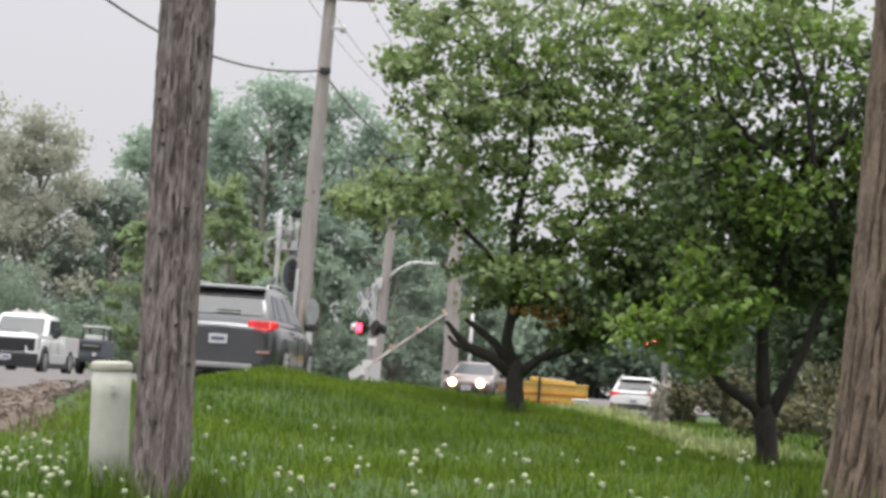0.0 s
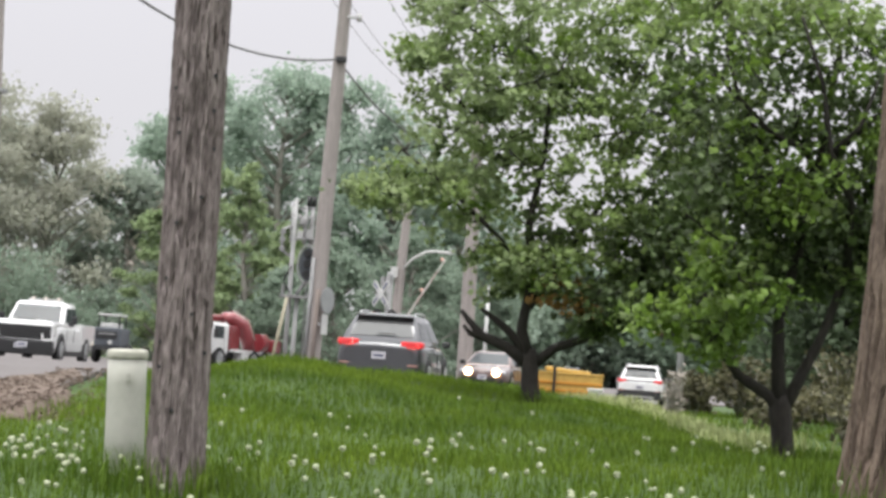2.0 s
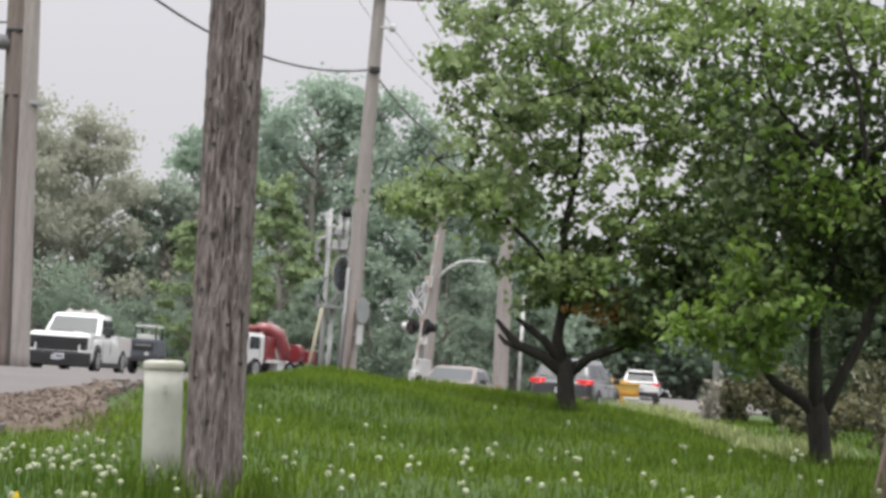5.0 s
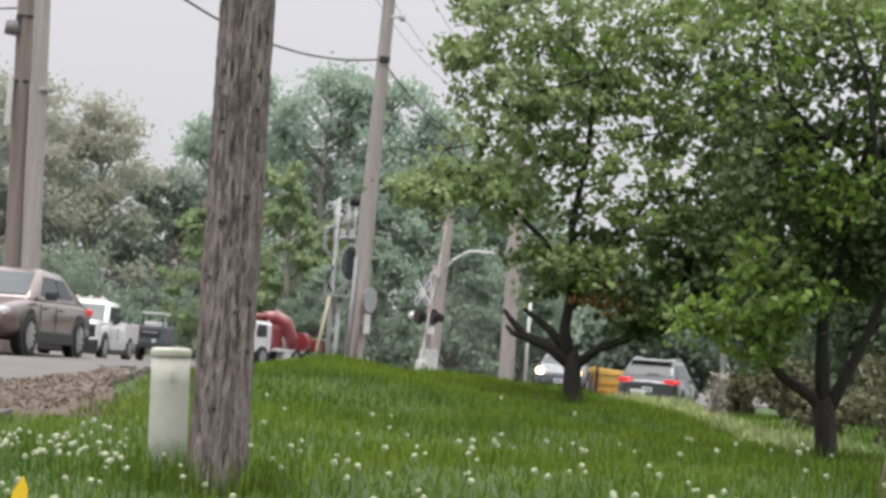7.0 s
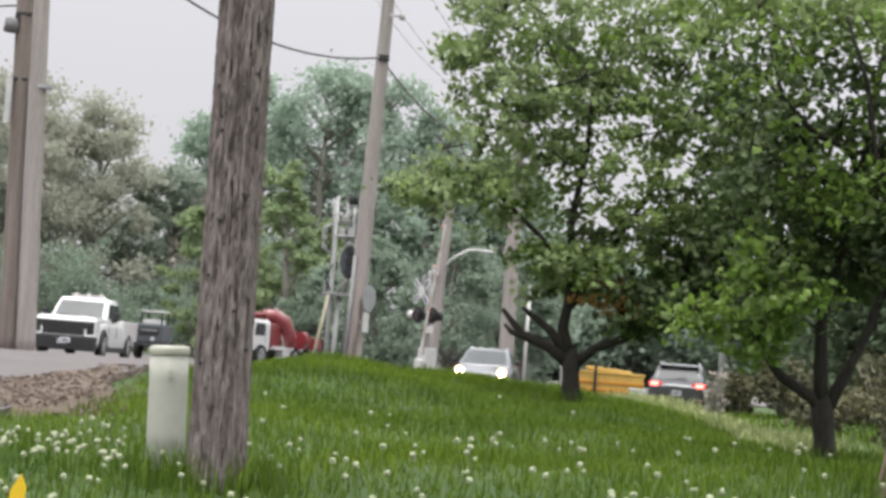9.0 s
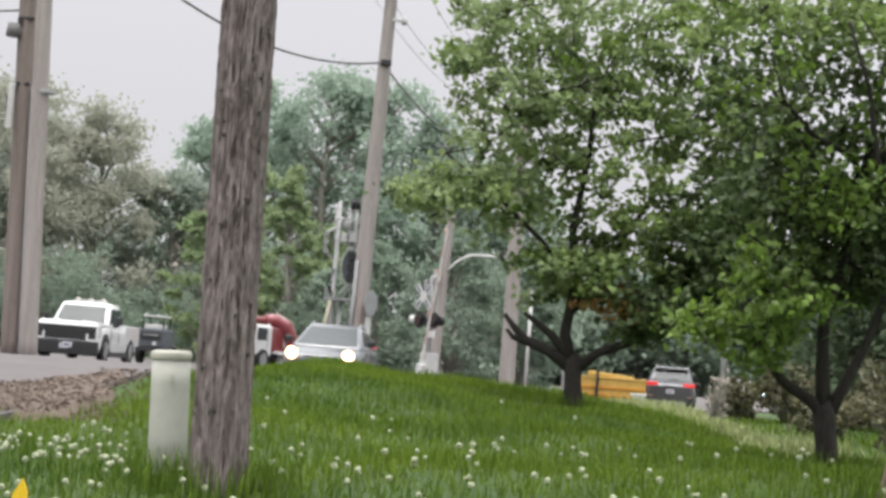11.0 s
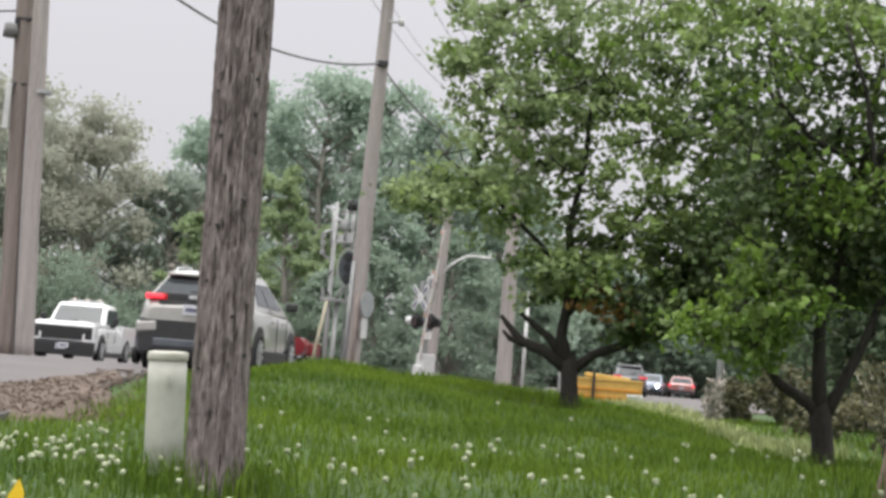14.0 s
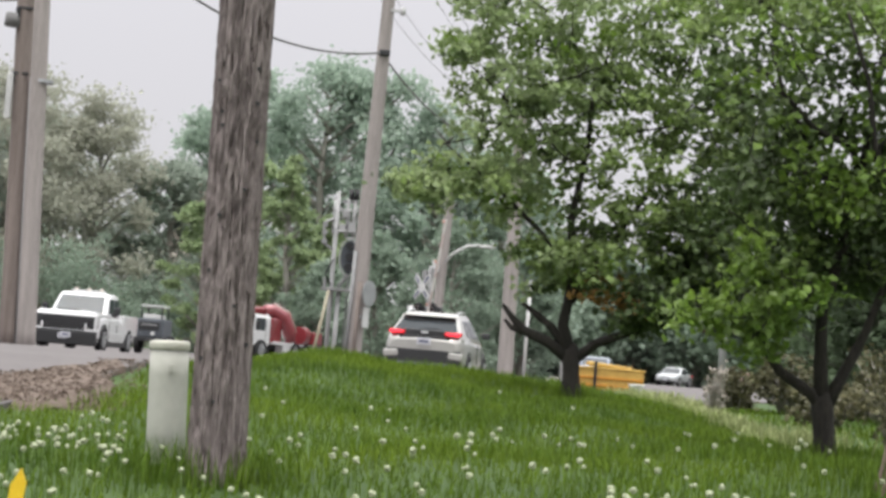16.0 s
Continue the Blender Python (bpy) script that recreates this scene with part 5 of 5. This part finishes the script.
def woods():
    olive = "hazy olive-leaved tree at the edge of the lot"
    blue = "tall hazy blue-green tree beyond the railway"
    fresh = "slender fresh green tree beyond the lot"
    deep = "dense dark green tree beyond the crossing"
    i = 100
    # haze comes from the tinted leaf colours, none lies in the air
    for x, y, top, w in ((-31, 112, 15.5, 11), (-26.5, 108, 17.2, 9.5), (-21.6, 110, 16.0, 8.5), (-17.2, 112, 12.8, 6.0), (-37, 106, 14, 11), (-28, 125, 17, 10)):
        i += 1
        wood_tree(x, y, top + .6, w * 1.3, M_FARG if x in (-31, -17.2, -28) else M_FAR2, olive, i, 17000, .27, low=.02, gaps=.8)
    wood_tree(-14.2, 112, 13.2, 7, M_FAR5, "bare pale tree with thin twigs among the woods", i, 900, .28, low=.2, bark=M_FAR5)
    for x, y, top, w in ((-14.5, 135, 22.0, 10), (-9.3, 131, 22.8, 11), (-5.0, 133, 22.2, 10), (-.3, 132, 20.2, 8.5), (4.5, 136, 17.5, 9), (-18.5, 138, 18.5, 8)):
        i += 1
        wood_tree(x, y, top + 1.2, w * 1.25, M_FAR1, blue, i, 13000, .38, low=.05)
    for x, y, top, w in ((-10.2, 92, 12.6, 4.0), (-7.9, 90, 11.6, 3.2), (-12.6, 95, 9.5, 4.0), (-5.9, 93, 9.0, 3.0)):
        i += 1
        wood_tree(x, y, top, w, M_FAR3, fresh, i, 7500, .24, low=.03)
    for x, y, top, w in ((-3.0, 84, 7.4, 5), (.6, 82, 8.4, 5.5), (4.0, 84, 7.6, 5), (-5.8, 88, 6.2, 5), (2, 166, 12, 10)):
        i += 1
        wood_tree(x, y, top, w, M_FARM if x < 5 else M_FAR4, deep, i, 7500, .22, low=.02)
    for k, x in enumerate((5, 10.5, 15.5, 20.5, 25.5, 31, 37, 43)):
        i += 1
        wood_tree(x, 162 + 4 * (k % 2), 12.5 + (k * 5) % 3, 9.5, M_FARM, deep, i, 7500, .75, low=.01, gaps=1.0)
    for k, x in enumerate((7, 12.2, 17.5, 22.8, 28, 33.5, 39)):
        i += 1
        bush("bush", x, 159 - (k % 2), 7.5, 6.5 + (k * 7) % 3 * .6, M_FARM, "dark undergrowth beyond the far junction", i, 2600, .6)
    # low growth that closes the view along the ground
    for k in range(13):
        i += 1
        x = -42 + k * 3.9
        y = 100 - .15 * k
        bush("bush", x + (k % 3) * .7, y, 5.2, 4.6 + 1.4 * math.sin(k * 1.7), M_FARM, "undergrowth in haze-tinted green along the wood edge", i, 4200, .2)
    # thicket on the near right
    for x, y, w, h, m in ((9.6, 39, 2.6, 3.4, M_FAR4), (11.2, 37, 3, 4.2, M_FAR4), (8.6, 34, 2.0, 1.5, M_BRUSH), (7.2, 36, 1.5, 1.2, M_BRUSH), (10.0, 33, 2.2, 2.0, M_BRUSH), (12.5, 36, 3.2, 4.6, M_FAR4), (6.0, 35.2, .9, .9, M_BRUSH), (6.7, 30, 1.4, .8, M_BRUSH),
                          (8.0, 29.5, 1.6, 1.1, M_BRUSH), (14, 40, 4, 6, M_FAR4), (6.6, 24, 1.2, .9, M_BRUSH)):
        i += 1
        bush("bush", x, y, w, h, m, "tangled half-dry brush at the meadow edge" if m is M_BRUSH else "dark leafy thicket behind the meadow", i, 1500, .13)
    bush("bush", 4.85, 30.5, .42, 1.0, M_FAR5, "pale dry brush at the meadow edge", 77, 190, .085)
    for x, y, top, w in ((10.2, 42, 6.5, 4.2), (13.5, 45, 7.5, 5), (9.4, 37, 5.4, 3.4), (11.6, 35, 6.0, 4.0), (11.5, 54, 6.4, 4.6), (16, 48, 8, 6)):
        i += 1
        wood_tree(x, y, top, w, M_FAR4, "dense dark green tree behind the garden trees", i, 3600, .22, low=.12, bark=M_BARK)


orchard()
woods()


# ------------------------------------------------------------ grass, flowers, leaf litter
def blades(name, pos, length, width, material, label, nr):
    k = len(pos)
    a = nr.uniform(0, 2 * np.pi, k)
    lean = nr.uniform(.1, .6, k)[:, None] * length[:, None]
    d = np.stack([np.cos(a), np.sin(a), np.zeros(k)], 1)
    s = np.stack([-np.sin(a), np.cos(a), np.zeros(k)], 1) * width
    up = np.array([0, 0, 1.0])
    mid = pos + up * length[:, None] * .6 + d * lean * .35
    tip = pos + up * length[:, None] * .95 + d * lean
    v = np.stack([pos - s, pos + s, mid + s * .7, mid - s * .7, tip], 1).reshape(-1, 3)
    i = np.arange(k)[:, None] * 5
    f = np.concatenate([i + [0, 1, 2], i + [0, 2, 3], i + [3, 2, 4]], 0)
    ob = fast_mesh(name, v, f, material)
    return tagged(ob, label, "grass", kind="stuff")


def meadow():
    nr = np.random.default_rng(3)
    def scatter(n, y0, y1, spread, smin):
        y = np.sqrt(nr.uniform(y0 ** 2, y1 ** 2, n))
        x = nr.uniform(-1, 1, n) * (y * .262 + .4) + spread
        ok = (x - lane(y) > np.where(y < 15.2, .5, smin))
        # the bare leaf-strewn patch by the road keeps little grass
        bare = (y > 14.6 + nr.normal(0, .35, n)) & (x < -2.65 - .17 * (y - 15) + nr.normal(-.05, .17, n)) & (nr.random(n) > .06)
        ok &= ~bare
        x, y = x[ok], y[ok]
        return np.stack([x, y, ground_z(x, y) - .01], 1)
    p = scatter(125000, 7.2, 27, 0, 1.5)
    patch = np.sin(p[:, 0] * 2.1 + 1.3) * np.sin(p[:, 1] * 1.7) * .25 + 1
    blades("grass", p, nr.uniform(.04, .13, len(p)) * patch, nr.uniform(.003, .006, (len(p), 1)), M_BLADE, "long bright green meadow grass", nr)
    p = scatter(42000, 24, 48, 0, 1.6)
    p = p[(p[:, 2] > .5)]
    blades("grass", p, nr.uniform(.06, .18, len(p)), nr.uniform(.006, .012, (len(p), 1)), M_BLADE, "long green grass along the road bank", nr)
    y = nr.uniform(17, 40, 2600)
    x = np.interp(y, [17, 20, 24, 30, 36, 40], [3.75, 4.2, 4.55, 4.7, 4.3, 4.2]) + nr.normal(0, .22, 2600)
    p = np.stack([x, y, ground_z(x, y) - .01], 1)
    blades("seed_grass", p, nr.uniform(.15, .32, len(p)), nr.uniform(.008, .018, (len(p), 1)), M_STRAW, "pale seeding grass at the meadow edge", nr)
    # tall tufts at the foot of the pole, the pedestal and the trunks
    spots = [(-1.16, 9.95, .26, 420), (-1.5, 10.6, .2, 90), (3.12, 10.95, .42, 420), (3.55, 15.9, .2, 160), (1.87, 23.9, .28, 160), (-1.2, 10.05, .25, 140)]
    p = np.concatenate([np.stack([sx + nr.normal(0, sr, n), sy + nr.normal(0, sr * .8, n), np.zeros(n)], 1) for sx, sy, sr, n in spots])
    p[:, 2] = ground_z(p[:, 0], p[:, 1]) - .01
    blades("tall_grass", p, nr.uniform(.12, .30, len(p)), nr.uniform(.003, .006, (len(p), 1)), M_BLADE, "tall unmown grass tufts at the poles", nr)
    # dead leaves on the bare patch
    k = 4200
    y = nr.uniform(14.45, 20.5, k)
    x = nr.uniform(-5.2, -2.35, k)
    ok = (x - lane(y) > 1.05 - .75 * (1 - step(16.3, 20.5, y)) + nr.normal(0, .07, k)) & (x < -2.62 - .17 * (y - 15) + nr.normal(-.05, .2, k))
    c = np.stack([x, y, np.where(x - lane(y) < 1.5, np.maximum(ground_z(x, y), road_z(y)), ground_z(x, y)) + .02], 1)[ok]
    v, f = leaf_cloud(c, (.02, .02, .006), 7500, .032, nr, flat=.15)
    tagged(fast_mesh("leaf_litter", v, f, M_LITTER), "dead brown leaves strewn on bare earth", "leaf litter", kind="stuff")
    gx, gy = np.meshgrid(np.linspace(0, 1, 14), np.linspace(14.4, 21.5, 30))
    xx = (lane(gy) + 1.05 - .75 * (1 - step(16.3, 20.5, gy)) + .06 * np.sin(gy * 5)) * (1 - gx) + (-2.7 - .165 * (gy - 15) + .1 * np.sin(gy * 3)) * gx
    vv = np.stack([xx, gy, np.where(xx - lane(gy) < 1.5, np.maximum(ground_z(xx, gy), road_z(gy) + .004), ground_z(xx, gy)) + .012 + .012 * np.sin(xx * 17) * np.sin(gy * 13) - .08 * (1 - step(14.4, 14.7, gy)) - .06 * step(.9, 1, gx)], -1).reshape(-1, 3)
    i = (np.arange(29)[:, None] * 14 + np.arange(13)[None]).reshape(-1, 1)
    tagged(fast_mesh("bare_earth", vv, np.concatenate([i, i + 1, i + 15, i + 14], 1), M_DIRT), "bare brown earth beside the road", "earth", kind="structure")


def dandelions():
    rnd = random.Random(9)
    d = empty("dandelion", pose(0, 0, 0), "dandelion gone to seed with a white round head", "flower", "dandelions in the grass")
    tube("stem", [(0, 0, 0), (.004, 0, .07), (0, 0, .15)], [.0035, .003, .003], M_STEM, d, n=5)
    bm = bmesh.new()
    bmesh.ops.create_icosphere(bm, subdivisions=2, radius=.018, matrix=pose(0, 0, .16))
    for v in bm.verts:
        v.co += (v.co - Vector((0, 0, .16))) * rnd.uniform(-.2, .25)
    part("seed_head", bm, M_PUFF, d)
    n = 0
    while n < 190:
        y = rnd.uniform(7.4, 17) if rnd.random() < .85 else rnd.uniform(17, 24)
        x = rnd.uniform(-1, 1) * (y * .262 + .2)
        u = x / y
        want = .45 if u < -.17 else (.13 if u < 0 else .10)
        want += .55 * (y < 9.2) * (u > .1) + .35 * (y < 10.5) * (-.1 < u < 0)
        if rnd.random() > want or (y > 14 and rnd.random() > .3):
            continue
        if x - float(lane(y)) < 2.2 or (y > 13.8 and x < -2.2):
            continue
        m = pose(x, y, float(ground_z(x, y)) - .01, rnd.uniform(-14, 14), rnd.uniform(-14, 14), rnd.uniform(0, 360))
        if n == 0:
            d.matrix_world = m
        else:
            c = copy_thing(d, m)
            c.scale = [rnd.uniform(.75, 1.15)] * 3
        n += 1


def flower_drift():
    """The uncounted rest of the seeding dandelions, thickest on the verge."""
    nr = np.random.default_rng(41)
    n = 85
    y = np.where(np.arange(n) < 50, nr.normal(10.7, .8, n).clip(9, 13.2), nr.uniform(7.4, 10.5, n))
    u = np.where(np.arange(n) < 50, nr.uniform(-.265, -.135, n), nr.uniform(-.14, .26, n))
    x = u * y
    z, h = ground_z(x, y), nr.uniform(.09, .19, n)
    ball = bmesh.new()
    bmesh.ops.create_icosphere(ball, subdivisions=1, radius=1.0)
    bv = np.array([v.co[:] for v in ball.verts])
    bf = [[v.index for v in f.verts] for f in ball.faces]
    ball.free()
    V, F, SV, SF = [], [], [], []
    for i in range(n):
        o, r = len(V), nr.uniform(.012, .021)
        lean = nr.normal(0, .02, 2)
        top = np.array([x[i] + lean[0], y[i] + lean[1], z[i] + h[i]])
        V += list(bv * r * nr.uniform(.8, 1.15, (len(bv), 1)) + top)
        F += [[q + o for q in f] for f in bf]
        o = len(SV)
        for k in range(3):
            a = 2 * math.pi * k / 3
            d = np.array([math.cos(a), math.sin(a), 0]) * .003
            SV += [np.array([x[i], y[i], z[i] - .01]) + d, top + d * .8]
        SF += [(o + 2 * k, o + (2 * k + 2) % 6, o + (2 * k + 3) % 6, o + 2 * k + 1) for k in range(3)]
    ob = mesh_ob("dandelion_drift", V, F, M_PUFF)
    tagged(ob, "many small dandelion seed heads scattered over the verge", "flower", kind="stuff")
    mesh_ob("stems", SV, SF, M_STEM, ob)


meadow()
dandelions()
flower_drift()


# ------------------------------------------------------------ what moves
def drive(thing, rows):
    """rows: seconds, across, ahead; heading along the way unless a third number, degrees to the right, is given."""
    out = []
    for i, (t, x, y, *h) in enumerate(rows):
        a, b = rows[max(i - 1, 0)], rows[min(i + 1, len(rows) - 1)]
        dx, dy = b[1] - a[1], b[2] - a[2]
        head = h[0] if h else math.degrees(math.atan2(dx, dy))
        lean = math.degrees(math.atan(float(road_top(x - .7, y) - road_top(x + .7, y)) / 1.4)) if abs(dx) + abs(dy) else 0
        out.append((t, pose(x, y, float(road_top(x, y)) + .005, 0, lean * math.cos(radians(head)), -head)))
    walk(thing, out)


def flash(lens, times, end=16.0):
    """Turn the lens so that its lit face looks out only during the given spans."""
    loc = lens.location.copy()
    def at(a):
        return pose(loc.x, loc.y, loc.z, 0, 0, a)
    rows = [(0.0, at(0 if times and times[0][0] <= 0 else 180))]
    for a, b in times:
        for edge, seq in ((a, (180, 240, 300, 360)), (b, (360, 420, 480, 540))):
            if edge <= 0:
                continue
            for k, g in enumerate(seq):
                rows.append((edge + k / 30, at(g)))
    rows.append((end, at(180)))
    walk(lens, rows)


def motions():
    drive(JEEP, [(0, -2.45, 32.2, 6), (.6, -1.6, 35.1, 7), (1.2, -1.0, 37, 8), (1.5, -.6, 38.7, 8), (1.8, -.15, 40.4, 9), (2.4, .35, 42.9, 9), (3, 1.2, 45.4, 10), (3.5, 1.9, 47.4, 11), (4.2, 3.15, 51.3, 13),
                 (5, 4.6, 54.8, 17), (6.2, 6.5, 56.4, 18), (7.3, 7.4, 57.3, 16), (8.1, 7.75, 58.1, 14), (9, 8.4, 60, 12), (10.2, 9.1, 65.5, 10), (11.3, 9.65, 73.5, 8), (11.5, 9.83, 75, 8), (12, 10.28, 80, 8),
                 (12.5, 10.8, 87, 6), (12.8, 11.1, 91, 5), (13.3, 11.15, 96, 3), (13.6, 11.2, 99, 3), (14, 11.1, 101.5, 2), (14.6, 11.1, 107, 2), (15.2, 11.3, 118, 2), (16, 12.3, 138, 3)])
    drive(HATCH, [(0, -4.8, -14, 0), (9.5, -4.8, -10, 0), (11.2, -5.2, 2, 0), (12.0, -5.3, 13, 2), (12.5, -5.3, 18.6, 5), (12.7, -4.97, 20, 6), (12.9, -4.7, 21.5, 4), (13.1, -4.51, 23.2, 2.8), (13.3, -4.36, 25, 2.8), (13.6, -4.1, 27.3, 5),
                  (14.2, -3.2, 31, 7), (14.6, -2.53, 33.5, 8), (15.2, -1.5, 36.5, 9), (15.5, -.9, 38.2, 9), (16, .08, 41, 9)])
    drive(GREY, [(0, 15.2, 152, 196), (2.6, 15, 150, 196), (5, 10.5, 112, 197), (6.2, 7.2, 84, 196), (6.8, 5.4, 70, 192), (7.3, 3.95, 61.2, 187), (8.1, 3.25, 60, 187), (8.5, 2.5, 59, 187), (9, 1.74, 57.8, 187), (10.2, -.8, 49.5, 187), (11.3, -3.3, 41.9, 184), (11.9, -4.7, 37.0, 186), (12.1, -4.9, 35.4, 186),
                 (12.3, -5.05, 33.4, 185), (12.5, -5.4, 31.2, 184), (12.7, -6.0, 28.2, 186), (12.9, -6.3, 26, 185), (13.0, -6.6, 24.5, 184), (13.3, -7.0, 20.3, 183), (14.5, -7.4, 5, 180), (16, -7.5, -14, 180)])
    drive(WAIT, [(0, 3.52, 63.3, 192), (1.8, 3.52, 63.3, 192), (2.5, 3.75, 62.6, 192), (3.1, 3.95, 61, 190), (3.5, 3.7, 60, 191), (4, 2.9, 58.5, 192), (4.5, 1.75, 57, 194), (5, .85, 54.5, 194), (5.2, .35, 53.2, 194), (6, -2.6, 43, 194), (6.6, -5.4, 35, 190), (7.1, -7.2, 27, 183), (7.6, -7.4, 19, 180), (9, -7.4, -6, 180), (16, -7.4, -22, 180)])
    drive(PALE, [(0, 10.05, 68, 14), (1.5, 10.35, 72, 12), (3.5, 10.3, 78, 8), (4.2, 10.2, 81, 6), (5, 10.2, 86, 6), (6, 11.5, 95, 8), (7, 13.4, 104, 10), (8.5, 17.2, 122, 12), (10.5, 23.5, 140, 20), (12, 28, 148, 30), (16, 31, 150, 40)])
    drive(NIGHT, [(0, 36, 156, 210), (11, 29, 150, 205), (12.5, 24, 143, 200), (13, 20.4, 136.5), (13.4, 17.2, 130), (14, 14.8, 120), (14.6, 13.8, 115), (15.2, 11.6, 106), (15.5, 10.4, 101), (16, 8.5, 93)])
    drive(FARRED, [(0, 30, 128, 0), (9.5, 27, 126, -10), (12.5, 19.5, 121, -5), (13, 17, 120.5, 0), (13.4, 17, 121, 5), (14, 17.1, 122, 8), (14.9, 19.5, 127, 25), (15.5, 22.3, 132, 30), (16, 24.8, 136, 30)])
    drive(FARPALE, [(0, 38, 142, 270), (13, 35, 142, 270), (14.7, 23.5, 141, 268), (15.3, 20.2, 141, 240), (15.7, 19.3, 140, 214), (16, 18.7, 138.5, 204)])
    walk(GATE, [(t, pose(.05, -.25, 1.2, 0, -a, 0)) for t, a in ((0, 25), (.5, 27.5), (1, 33), (1.5, 39.5), (2.4, 50.5), (3.2, 57), (3.5, 63), (3.8, 70), (4.2, 78), (4.6, 82), (5, 80), (16, 79))])
    left = [(-1, .27), (.86, 1.36), (1.94, 2.46), (3.04, 3.5), (4.1, 4.56)]
    right = [(.32, .82), (1.4, 1.9), (2.5, 3.0), (3.55, 4.06), (4.6, 4.75)]
    for lens, side in SIGNALS:
        flash(lens, left if side < 0 else right)
    for lens in BRAKES:
        flash(lens, [(8.2, 10.6)])


motions()
